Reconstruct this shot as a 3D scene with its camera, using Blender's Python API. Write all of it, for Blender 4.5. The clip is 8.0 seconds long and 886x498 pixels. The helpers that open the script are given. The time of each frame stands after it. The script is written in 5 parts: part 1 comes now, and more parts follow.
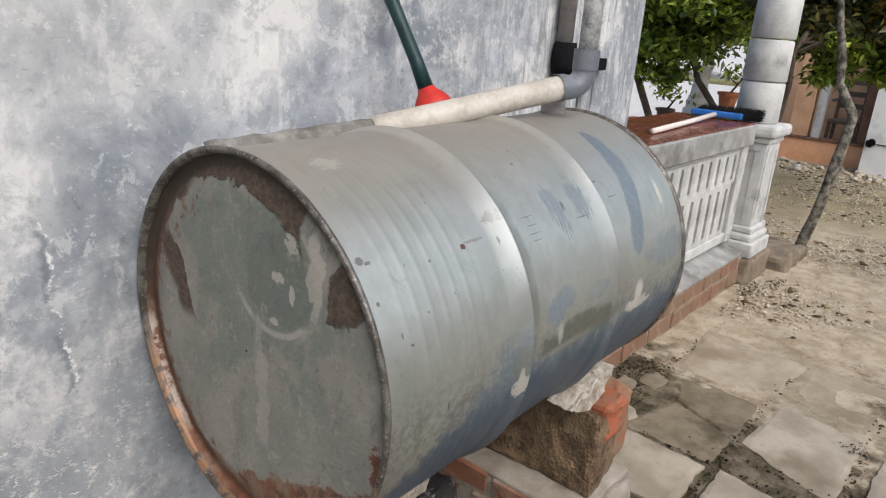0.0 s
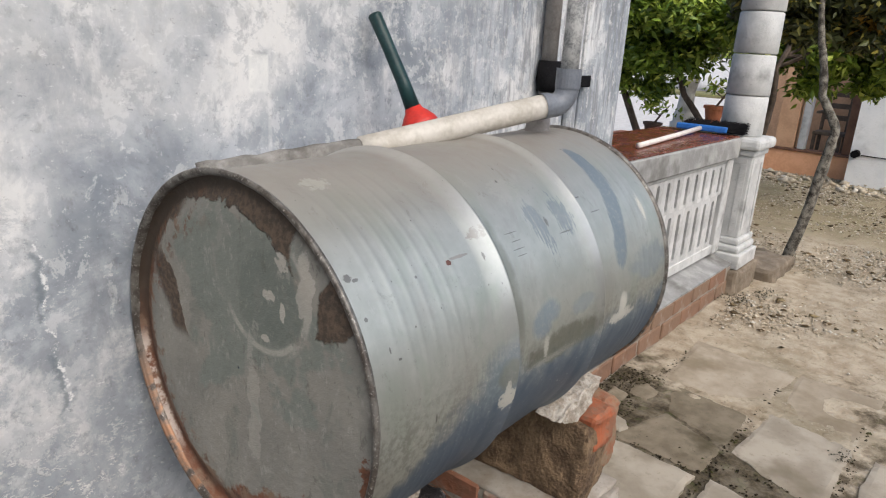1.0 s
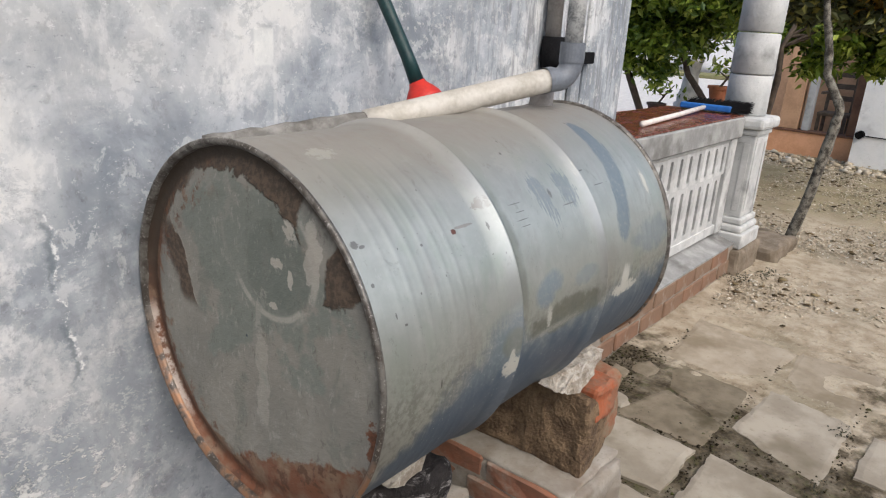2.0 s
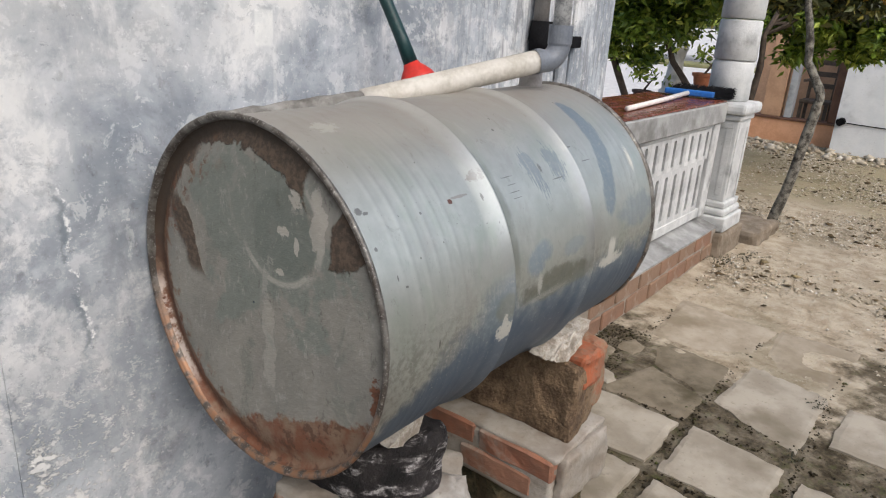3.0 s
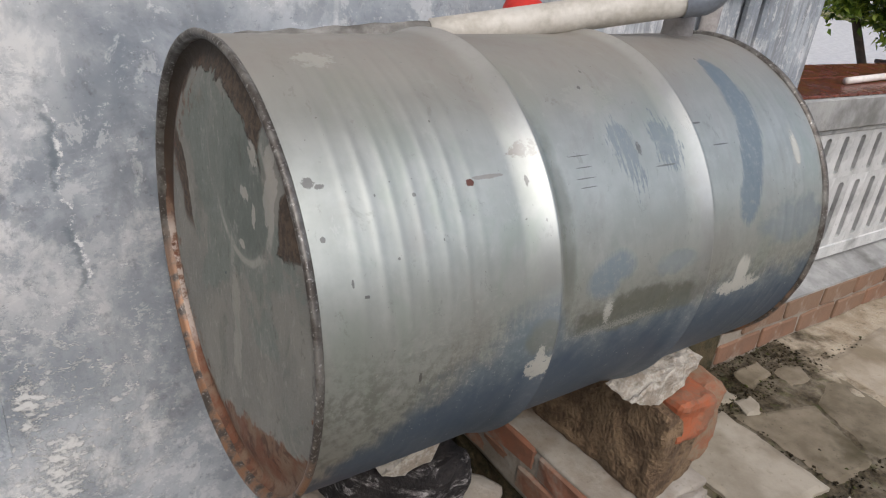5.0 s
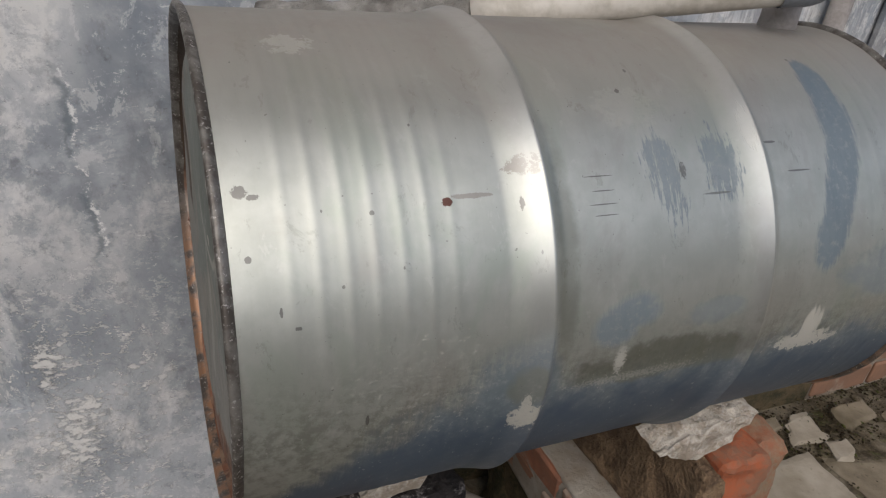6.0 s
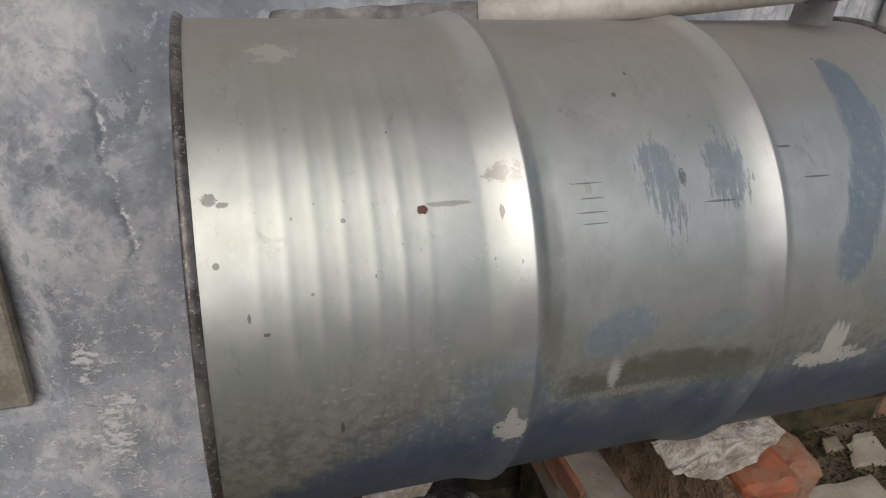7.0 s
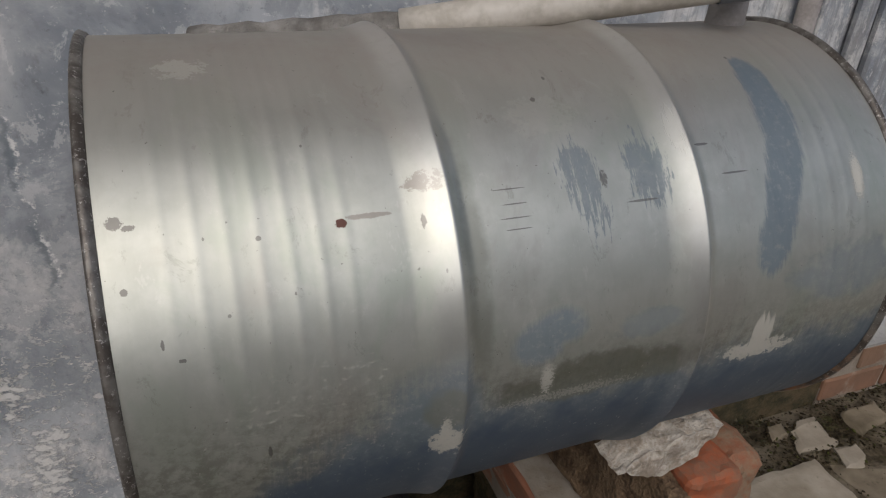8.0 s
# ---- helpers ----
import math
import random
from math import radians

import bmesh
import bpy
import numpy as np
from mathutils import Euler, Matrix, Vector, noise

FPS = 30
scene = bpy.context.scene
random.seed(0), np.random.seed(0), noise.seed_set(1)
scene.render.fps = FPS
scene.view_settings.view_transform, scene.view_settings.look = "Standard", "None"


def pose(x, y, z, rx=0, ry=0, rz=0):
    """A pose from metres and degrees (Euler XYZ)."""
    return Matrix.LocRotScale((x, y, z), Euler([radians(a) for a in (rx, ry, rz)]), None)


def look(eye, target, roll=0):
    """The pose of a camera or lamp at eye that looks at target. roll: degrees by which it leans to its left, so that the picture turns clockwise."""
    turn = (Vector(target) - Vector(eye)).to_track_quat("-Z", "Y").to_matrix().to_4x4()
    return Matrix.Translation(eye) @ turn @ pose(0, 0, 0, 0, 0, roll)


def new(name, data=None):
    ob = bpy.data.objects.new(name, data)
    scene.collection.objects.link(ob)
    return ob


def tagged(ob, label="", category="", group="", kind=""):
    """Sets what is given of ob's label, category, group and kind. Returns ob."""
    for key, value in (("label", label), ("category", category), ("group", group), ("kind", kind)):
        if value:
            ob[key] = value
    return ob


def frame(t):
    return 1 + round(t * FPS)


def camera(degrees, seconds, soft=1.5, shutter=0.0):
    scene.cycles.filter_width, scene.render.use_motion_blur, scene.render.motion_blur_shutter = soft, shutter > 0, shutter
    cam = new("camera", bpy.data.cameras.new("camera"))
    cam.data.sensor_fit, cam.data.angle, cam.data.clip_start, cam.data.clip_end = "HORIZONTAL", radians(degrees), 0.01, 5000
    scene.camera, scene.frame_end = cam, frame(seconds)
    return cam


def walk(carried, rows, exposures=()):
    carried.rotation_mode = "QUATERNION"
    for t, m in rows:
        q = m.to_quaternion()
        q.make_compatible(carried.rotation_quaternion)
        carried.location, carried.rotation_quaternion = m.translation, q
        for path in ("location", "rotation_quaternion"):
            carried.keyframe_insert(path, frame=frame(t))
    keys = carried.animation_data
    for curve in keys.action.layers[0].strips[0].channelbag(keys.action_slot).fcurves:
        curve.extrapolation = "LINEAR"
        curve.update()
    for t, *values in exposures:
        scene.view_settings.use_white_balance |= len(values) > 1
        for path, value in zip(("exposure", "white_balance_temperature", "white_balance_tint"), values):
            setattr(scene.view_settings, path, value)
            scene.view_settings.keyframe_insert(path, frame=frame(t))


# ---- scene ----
cam = camera(65.4, 8.0, soft=1.15)
PATH = [
    (0.0, (-0.5077, -0.7631, 1.2705), (0.3796, -0.0474, 0.8958), 4.25),
    (0.5, (-0.5171, -0.7801, 1.2747), (0.3733, -0.0665, 0.9032), 3.83),
    (1.0, (-0.5219, -0.7857, 1.2815), (0.3786, -0.0737, 0.9320), 3.68),
    (1.5, (-0.5299, -0.7872, 1.2758), (0.3631, -0.0696, 0.9187), 3.81),
    (1.7, (-0.5303, -0.7880, 1.2715), (0.3590, -0.0747, 0.8967), 3.80),
    (2.8, (-0.5882, -0.8238, 1.2578), (0.3131, -0.1273, 0.8801), 3.41),
    (3.0, (-0.5971, -0.8251, 1.2541), (0.3056, -0.1389, 0.8612), 3.75),
    (3.5, (-0.5286, -0.8078, 1.2333), (0.3326, -0.1063, 0.7792), 4.04),
    (4.0, (-0.3468, -0.7894, 1.2348), (0.3801, 0.0367, 0.7561), 4.31),
    (4.2, (-0.2905, -0.7929, 1.2409), (0.4039, 0.0544, 0.7511), 5.04),
    (5.3, (-0.1893, -0.7503, 1.2182), (0.4143, 0.1503, 0.7039), 8.49),
    (5.5, (-0.1365, -0.7379, 1.2264), (0.3968, 0.1807, 0.6681), 9.69),
    (6.0, (-0.0479, -0.7280, 1.2448), (0.4207, 0.2123, 0.6649), 7.83),
    (6.5, (0.0092, -0.7371, 1.2471), (0.4010, 0.2255, 0.6472), 5.99),
    (7.0, (0.0362, -0.7489, 1.2540), (0.3873, 0.2364, 0.6659), 5.05),
    (7.5, (0.0452, -0.7726, 1.2673), (0.4304, 0.2261, 0.7249), 5.19),
    (8.0, (0.0672, -0.7506, 1.2526), (0.4926, 0.2173, 0.6850), 4.19),
]
walk(cam, [(t, look(eye, target, roll)) for t, eye, target, roll in PATH], exposures=[(0.0, 0.4, 6600, 9), (1.7, 0.41, 6600, 9), (3.0, 0.42, 6550, 9), (3.5, 0.35, 6480, 9), (4.2, 0.22, 6400, 9), (5.5, 0.0, 6550, 10), (6.5, -0.44, 6600, 10), (7.0, -0.42, 6600, 10), (7.5, -0.36, 6600, 10.5), (8.0, -0.6, 6600, 10.5)])

# ---- world, sun, exposure ----
world = bpy.data.worlds.new("sky")
world.use_nodes = True
scene.world = world
wn = world.node_tree.nodes
sky = wn.new("ShaderNodeTexSky")
sky.sky_type, sky.sun_disc = "NISHITA", False
sky.sun_elevation, sky.sun_rotation = radians(46), radians(200)
sky.air_density, sky.dust_density, sky.ozone_density = 1.0, 3.0, 1.0
world.node_tree.links.new(sky.outputs[0], wn["Background"].inputs[0])
wn["Background"].inputs[1].default_value = 0.15
sun = new("sun", bpy.data.lights.new("sun", "SUN"))
sun.data.energy, sun.data.angle, sun.data.color = 1.75, radians(65), (1.0, 0.985, 0.975)
sun.matrix_world = look((-2.6, -7.0, 7.6), (0, 0, 0))


# ---- materials ----
class Nodes:
    """A small writer of node materials."""

    def __init__(self, name, coords="Object"):
        self.m = bpy.data.materials.new(name)
        self.m.use_nodes = True
        self.t = self.m.node_tree
        self.out = self.t.nodes["Principled BSDF"]
        self.co = self.t.nodes.new("ShaderNodeTexCoord").outputs[coords]

    def put(self, socket, v):
        if isinstance(v, bpy.types.NodeSocket):
            self.t.links.new(v, socket)
        elif isinstance(v, (tuple, list)) and len(v) == 3 and socket.type == "RGBA":
            socket.default_value = (*v, 1)
        else:
            socket.default_value = v

    def math(self, op, a, b=0.0, clamp=False):
        n = self.t.nodes.new("ShaderNodeMath")
        n.operation, n.use_clamp = op, clamp
        self.put(n.inputs[0], a)
        self.put(n.inputs[1], b)
        return n.outputs[0]

    def scaled(self, v, shift=(0, 0, 0)):
        n = self.t.nodes.new("ShaderNodeMapping")
        self.put(n.inputs[0], self.co)
        n.inputs[1].default_value, n.inputs[3].default_value = shift, v
        return n.outputs[0]

    def noise(self, scale, detail=5, rough=0.55, co=None, distort=0.0):
        n = self.t.nodes.new("ShaderNodeTexNoise")
        self.put(n.inputs["Vector"], co or self.co)
        n.inputs["Scale"].default_value, n.inputs["Detail"].default_value = scale, detail
        n.inputs["Roughness"].default_value, n.inputs["Distortion"].default_value = rough, distort
        return n.outputs["Fac"]

    def step(self, v, lo, hi, a=0.0, b=1.0):
        n = self.t.nodes.new("ShaderNodeMapRange")
        n.interpolation_type = "SMOOTHSTEP"
        for i, x in enumerate((v, lo, hi, a, b)):
            self.put(n.inputs[i], x)
        return n.outputs[0]

    def mix(self, f, a, b, kind="MIX"):
        n = self.t.nodes.new("ShaderNodeMix")
        n.data_type, n.blend_type = "RGBA", kind
        self.put(n.inputs[0], f)
        self.put(n.inputs[6], a)
        self.put(n.inputs[7], b)
        return n.outputs[2]

    def axes(self, co=None):
        n = self.t.nodes.new("ShaderNodeSeparateXYZ")
        self.put(n.inputs[0], co or self.co)
        return n.outputs

    def random(self):
        return self.t.nodes.new("ShaderNodeObjectInfo").outputs["Random"]

    def island(self):
        return self.t.nodes.new("ShaderNodeNewGeometry").outputs["Random Per Island"]

    def done(self, colour, rough=0.8, metal=0.0, height=None, depth=0.01, spec=0.5):
        self.put(self.out.inputs["Base Color"], colour)
        self.put(self.out.inputs["Roughness"], rough)
        self.put(self.out.inputs["Metallic"], metal)
        self.out.inputs["Specular IOR Level"].default_value = spec
        if height is not None:
            b = self.t.nodes.new("ShaderNodeBump")
            b.inputs["Distance"].default_value = depth
            b.inputs["Strength"].default_value = 1.0
            self.put(b.inputs["Height"], height)
            self.t.links.new(b.outputs[0], self.out.inputs["Normal"])
        return self.m


def plain(name, colour, other, scale=20, rough=0.7, metal=0.0, depth=0.002, spec=0.4):
    """Two colours mottled at two scales, with a fine relief."""
    n = Nodes(name)
    a, b = n.noise(scale, 6), n.noise(scale * 7, 4)
    f = n.math("ADD", n.math("MULTIPLY", a, 0.65), n.math("MULTIPLY", b, 0.35))
    return n.done(n.mix(n.step(f, 0.38, 0.62), colour, other), n.step(a, 0.3, 0.7, rough - 0.1, rough + 0.1), metal, f, depth, spec)


def wall_material():
    n = Nodes("cement_plaster")
    x, y, z = n.axes()
    big, mid, fine = n.noise(1.9, 6, 0.62, distort=0.3), n.noise(6.5, 8, 0.66, distort=0.35), n.noise(48, 6, 0.65)
    cloud = n.noise(3.6, 8, 0.68, n.scaled((1.25, 1, 0.9), (2, 7, 5)), 0.25)
    c = n.mix(n.step(big, 0.34, 0.62), (0.212, 0.237, 0.268), (0.38, 0.41, 0.442))
    c = n.mix(n.step(mid, 0.4, 0.64, 0.0, 0.8), c, (0.46, 0.485, 0.515))
    c = n.mix(n.math("MULTIPLY", n.step(cloud, 0.5, 0.62), n.step(n.noise(24, 8, 0.75, n.scaled((1, 1, 0.9), (4, 4, 2)), 0.4), 0.44, 0.5, 0.35, 0.95)), c, (0.66, 0.66, 0.655))
    sponge = n.noise(13, 8, 0.72, n.scaled((1.1, 1, 0.9), (8, 3, 1)), 0.3)
    c = n.mix(n.step(sponge, 0.55, 0.585, 0.0, 0.5), c, (0.6, 0.61, 0.62))
    c = n.mix(n.step(sponge, 0.45, 0.38, 0.0, 0.45), c, (0.2, 0.22, 0.245))
    dark = n.noise(4.4, 8, 0.68, n.scaled((1.3, 1, 0.7), (3, 1, 7)), 0.3)
    c = n.mix(n.step(dark, 0.54, 0.7, 0.0, 0.7), c, (0.17, 0.18, 0.2))
    c = n.mix(n.step(fine, 0.6, 0.76, 0.0, 0.35), c, (0.66, 0.66, 0.655))
    c = n.mix(n.step(n.noise(30, 6, 0.7, n.scaled((1, 1, 0.8), (1, 1, 3))), 0.57, 0.68, 0.0, 0.55), c, (0.16, 0.17, 0.185))
    # paler, warmer tone high up at the near end, with a noisy edge
    wash = n.math("ADD", n.math("SUBTRACT", z, n.math("MULTIPLY", x, 0.5)), n.math("MULTIPLY", n.math("SUBTRACT", big, 0.5), 0.9))
    c = n.mix(n.math("MULTIPLY", n.step(wash, 0.88, 1.15, 0.0, 0.45), n.step(sponge, 0.36, 0.6, 0.5, 1.0)), c, (0.66, 0.645, 0.61))
    # a noise-edged ellipse of darker blue-grey low at the near end
    dark_zone = n.math("ADD", n.math("ADD", n.math("POWER", n.math("DIVIDE", n.math("ADD", x, 0.02), 0.3), 2.0), n.math("POWER", n.math("DIVIDE", n.math("SUBTRACT", z, 0.62), 0.2), 2.0)), n.math("MULTIPLY", n.math("SUBTRACT", mid, 0.5), 4.0))
    c = n.mix(n.step(dark_zone, 1.5, 0.3, 0.0, 0.3), c, (0.23, 0.25, 0.275))
    # pits and fine scrapes
    scrape = n.noise(85, 7, 0.78, n.scaled((0.7, 1, 1.2), (2, 5, 9)))
    c = n.mix(n.step(scrape, 0.61, 0.65, 0.0, 0.45), c, (0.11, 0.115, 0.125))
    c = n.mix(n.step(scrape, 0.4, 0.36, 0.0, 0.5), c, (0.74, 0.74, 0.73))
    # white flakes: below the opening and about the pipe
    flake = n.noise(44, 6, 0.75, n.scaled((0.8, 1, 1.1), (6, 2, 2)))
    zone = n.math("MULTIPLY", n.step(x, 0.06, -0.1), n.step(z, 0.78, 0.45))
    zone2 = n.math("MULTIPLY", n.step(n.math("ABSOLUTE", n.math("SUBTRACT", x, 0.85)), 0.45, 0.15), n.step(z, 1.1, 1.25))
    spots = n.math("MULTIPLY", n.step(flake, 0.56, 0.6), n.math("ADD", n.math("MULTIPLY", zone, 0.55), n.math("MULTIPLY", zone2, 0.4), True))
    worm = n.math("MULTIPLY", n.step(n.math("ABSOLUTE", n.math("SUBTRACT", n.noise(42, 3, 0.6, n.scaled((0.7, 1, 1.3), (3, 1, 2))), 0.5)), 0.022, 0.01), n.step(n.noise(34, 4, 0.6, n.scaled((1, 1, 1), (9, 4, 6))), 0.53, 0.58))
    spots = n.math("MAXIMUM", spots, n.math("MULTIPLY", n.math("MULTIPLY", worm, zone), 0.85))

    def peel(x0, z0, rx, rz):
        q = n.math("ADD", n.math("POWER", n.math("DIVIDE", n.math("SUBTRACT", x, x0), rx), 2.0), n.math("POWER", n.math("DIVIDE", n.math("SUBTRACT", z, z0), rz), 2.0))
        return n.step(n.math("ADD", q, n.math("MULTIPLY", n.math("SUBTRACT", n.math("ADD", n.math("MULTIPLY", flake, 0.5), n.math("MULTIPLY", scrape, 0.5)), 0.47), 16.0)), 1.3, 0.5, 0.0, 0.7)

    for patch in ((-0.19, 0.3, 0.035, 0.09), (-0.215, 0.47, 0.022, 0.06), (-0.17, 0.375, 0.03, 0.02)):
        spots = n.math("MAXIMUM", spots, peel(*patch))
    c = n.mix(spots, c, (0.8, 0.79, 0.76))
    # grimy streaks running down beside the downpipe and pilaster
    run = n.noise(15, 7, 0.7, n.scaled((2.6, 1, 0.3), (5, 5, 1)), 0.3)
    near_pipe = n.step(x, 0.62, 1.15)
    c = n.mix(n.math("MULTIPLY", n.math("MULTIPLY", n.step(run, 0.44, 0.6), near_pipe), 0.75), c, (0.2, 0.205, 0.215))
    c = n.mix(n.math("MULTIPLY", n.math("MULTIPLY", n.step(n.noise(26, 7, 0.75, n.scaled((1.6, 1, 0.7), (2, 5, 7))), 0.55, 0.61), near_pipe), 0.7), c, (0.62, 0.62, 0.61))
    # a crack patched with white filler, and a square daub of filler
    bend = n.math("ADD", n.math("MULTIPLY", n.math("SUBTRACT", n.noise(20, 3, 0.5, n.scaled((0.3, 1, 1), (0, 0, 4))), 0.5), 0.06), n.math("MULTIPLY", n.math("SUBTRACT", z, 0.8), -0.08))
    bend = n.math("ADD", bend, n.math("MULTIPLY", n.math("SUBTRACT", n.noise(90, 4, 0.7, n.scaled((0.5, 1, 1), (3, 0, 4))), 0.5), 0.022))
    off = n.math("SUBTRACT", n.math("ADD", x, 0.118), bend)
    along = n.math("MULTIPLY", n.step(z, 0.63, 0.68), n.step(z, 0.972, 0.955))
    white = n.math("MULTIPLY", n.math("MULTIPLY", n.step(n.math("ABSOLUTE", off), 0.006, 0.0015), along), n.step(n.noise(60, 6, 0.8), 0.49, 0.57, 0.0, 0.8))
    slit = n.math("MULTIPLY", n.math("MULTIPLY", n.step(n.math("ABSOLUTE", n.math("ADD", off, 0.008)), 0.009, 0.001), along), n.step(n.noise(26, 4, 0.6, n.scaled((1, 1, 1), (0, 0, 8))), 0.42, 0.5))
    c = n.mix(n.math("MULTIPLY", slit, 0.6), c, (0.13, 0.16, 0.18))
    c = n.mix(white, c, (0.8, 0.8, 0.79))
    daub = n.math("MULTIPLY", n.step(n.math("ABSOLUTE", n.math("SUBTRACT", x, 0.272)), 0.024, 0.019), n.step(n.math("ABSOLUTE", n.math("SUBTRACT", z, 1.2)), 0.036, 0.03))
    tail = n.math("MULTIPLY", n.step(n.math("ABSOLUTE", n.math("SUBTRACT", x, 0.296)), 0.006, 0.002), n.math("MULTIPLY", n.step(z, 1.03, 1.08), n.step(z, 1.2, 1.17)))
    c = n.mix(n.math("MULTIPLY", n.math("MULTIPLY", n.math("MAXIMUM", daub, n.math("MULTIPLY", tail, 0.6)), n.step(mid, 0.3, 0.6, 0.4, 1.0)), 0.5), c, (0.78, 0.78, 0.74))
    h = n.math("ADD", n.math("ADD", n.math("MULTIPLY", mid, 0.5), n.math("MULTIPLY", fine, 0.3)), n.math("SUBTRACT", n.math("MULTIPLY", white, 0.06), n.math("MULTIPLY", slit, 0.06)))
    return n.done(c, 0.8, 0, n.math("ADD", h, n.math("MULTIPLY", spots, 0.2)), 0.006, 0.3)


def concrete(name, a, b, dark, scale=6):
    n = Nodes(name)
    f, g, k = n.noise(scale, 7, 0.6), n.noise(scale * 9, 5), n.noise(scale * 0.45, 4, 0.6, n.scaled((1, 1, 1), (5, 2, 1)))
    c = n.mix(n.step(f, 0.35, 0.65), a, b)
    c = n.mix(n.step(k, 0.52, 0.7, 0, 0.8), c, dark)
    c = n.mix(n.step(g, 0.6, 0.72, 0, 0.4), c, dark)
    r = n.random()
    c = n.mix(n.math("MULTIPLY", r, 0.25), c, dark)
    return n.done(c, 0.88, 0, n.math("ADD", f, n.math("MULTIPLY", g, 0.4)), 0.006, 0.25)


def brick_material(name, a, b, pale, wash):
    n = Nodes(name)
    f, g = n.noise(14, 6, 0.6), n.noise(70, 4)
    r = n.random()
    c = n.mix(n.step(f, 0.36, 0.66), a, b)
    c = n.mix(r, c, pale)
    c = n.mix(n.step(n.noise(9, 5, 0.6, n.scaled((1, 1, 1), (4, 4, 4))), 0.66 - 0.3 * wash, 0.74 - 0.2 * wash, 0, 0.85), c, (0.33, 0.285, 0.235))
    return n.done(c, 0.9, 0, n.math("ADD", f, n.math("MULTIPLY", g, 0.5)), 0.006, 0.2)


def ground_material():
    n = Nodes("earth")
    f, g, h = n.noise(1.3, 6, 0.6), n.noise(9, 7, 0.65), n.noise(55, 5)
    x, y, z = n.axes()
    c = n.mix(n.step(g, 0.32, 0.66), (0.31, 0.247, 0.17), (0.48, 0.41, 0.31))
    c = n.mix(n.step(f, 0.53, 0.68, 0, 0.55), c, (0.17, 0.145, 0.09))
    c = n.mix(n.step(h, 0.58, 0.7, 0, 0.6), c, (0.47, 0.42, 0.35))
    c = n.mix(n.step(n.noise(24, 6, 0.7, n.scaled((1, 1, 1), (3, 8, 1))), 0.57, 0.66, 0, 0.55), c, (0.15, 0.12, 0.075))
    # damp dark soil and moss round the slabs and along the house
    wander = n.math("ADD", n.math("MULTIPLY", n.math("SUBTRACT", f, 0.5), 1.3), n.math("MULTIPLY", n.math("SUBTRACT", g, 0.5), 0.9))
    # unseen ground before the drum is darkened too, to cut its bounce light
    dark_zone = n.step(n.math("ADD", n.math("SUBTRACT", x, n.math("MULTIPLY", n.math("MAXIMUM", y, -0.9), 0.35)), wander), 2.25, 1.85)
    right = n.math("MULTIPLY", n.step(n.math("ADD", y, wander), -0.5, -0.75), n.step(n.math("ADD", x, wander), 2.7, 2.3))
    dark_zone = n.math("MAXIMUM", dark_zone, n.math("MULTIPLY", right, 0.85))
    soil = n.mix(n.step(h, 0.4, 0.62), (0.022, 0.017, 0.009), (0.062, 0.048, 0.027))
    soil = n.mix(n.step(n.noise(17, 6, 0.7, n.scaled((1, 1, 1), (1, 5, 2))), 0.53, 0.62, 0, 0.8), soil, (0.045, 0.05, 0.014))
    c = n.mix(n.math("MULTIPLY", dark_zone, n.step(g, 0.35, 0.62, 0.95, 0.7)), c, soil)
    # olive growth before the neighbour's porch
    olive = n.math("MULTIPLY", n.step(n.math("ADD", x, n.math("MULTIPLY", wander, 1.6)), 5.0, 6.0), n.step(y, 1.5, 1.0))
    c = n.mix(n.math("MULTIPLY", olive, n.step(g, 0.3, 0.6, 0.15, 0.65)), c, (0.2, 0.172, 0.08))
    # pale swept yard beyond the balustrade
    worn = n.math("MULTIPLY", n.math("SUBTRACT", n.noise(0.6, 5, 0.6), 0.5), 2.4)
    yard = n.math("MULTIPLY", n.step(n.math("ADD", y, worn), 1.5, 2.2), n.step(n.math("ADD", x, worn), 3.2, 4.6))
    c = n.mix(yard, c, n.mix(n.step(g, 0.3, 0.7), (0.62, 0.6, 0.57), (0.5, 0.48, 0.46)))
    return n.done(c, 0.95, 0, n.math("ADD", g, n.math("MULTIPLY", h, 0.6)), 0.016, 0.15)


def char_material():
    n = Nodes("charred_stone")
    a, b, d = n.noise(16, 6, 0.65), n.noise(45, 6, 0.7), n.noise(120, 4)
    c = n.mix(n.step(a, 0.3, 0.7), (0.006, 0.0055, 0.006), (0.035, 0.03, 0.029))
    ash = n.noise(20, 8, 0.75, n.scaled((0.8, 0.8, 1.7), (2, 1, 4)), 0.5)
    c = n.mix(n.step(ash, 0.5, 0.62, 0, 0.9), c, (0.17, 0.155, 0.152))
    c = n.mix(n.math("MULTIPLY", n.step(ash, 0.54, 0.62), n.step(b, 0.45, 0.58)), c, (0.42, 0.4, 0.39))
    return n.done(c, 0.8, 0, n.math("ADD", b, n.math("MULTIPLY", d, 0.5)), 0.012, 0.3)


M_WALL = wall_material()
M_SLAB = concrete("paving_concrete", (0.285, 0.246, 0.192), (0.42, 0.372, 0.3), (0.17, 0.14, 0.095), 6)
M_SLAB_MOSS = concrete("mossy_paving", (0.17, 0.138, 0.095), (0.27, 0.225, 0.165), (0.06, 0.05, 0.026), 9)
M_SLAB_SAND = concrete("sandy_paving", (0.3, 0.248, 0.18), (0.41, 0.35, 0.27), (0.2, 0.16, 0.105), 7)
M_CEMENT = concrete("grey_cement", (0.25, 0.248, 0.24), (0.38, 0.378, 0.365), (0.13, 0.125, 0.115), 9)
M_CEMENT_DIRTY = concrete("speckled_cement", (0.17, 0.163, 0.15), (0.34, 0.33, 0.31), (0.075, 0.068, 0.06), 26)
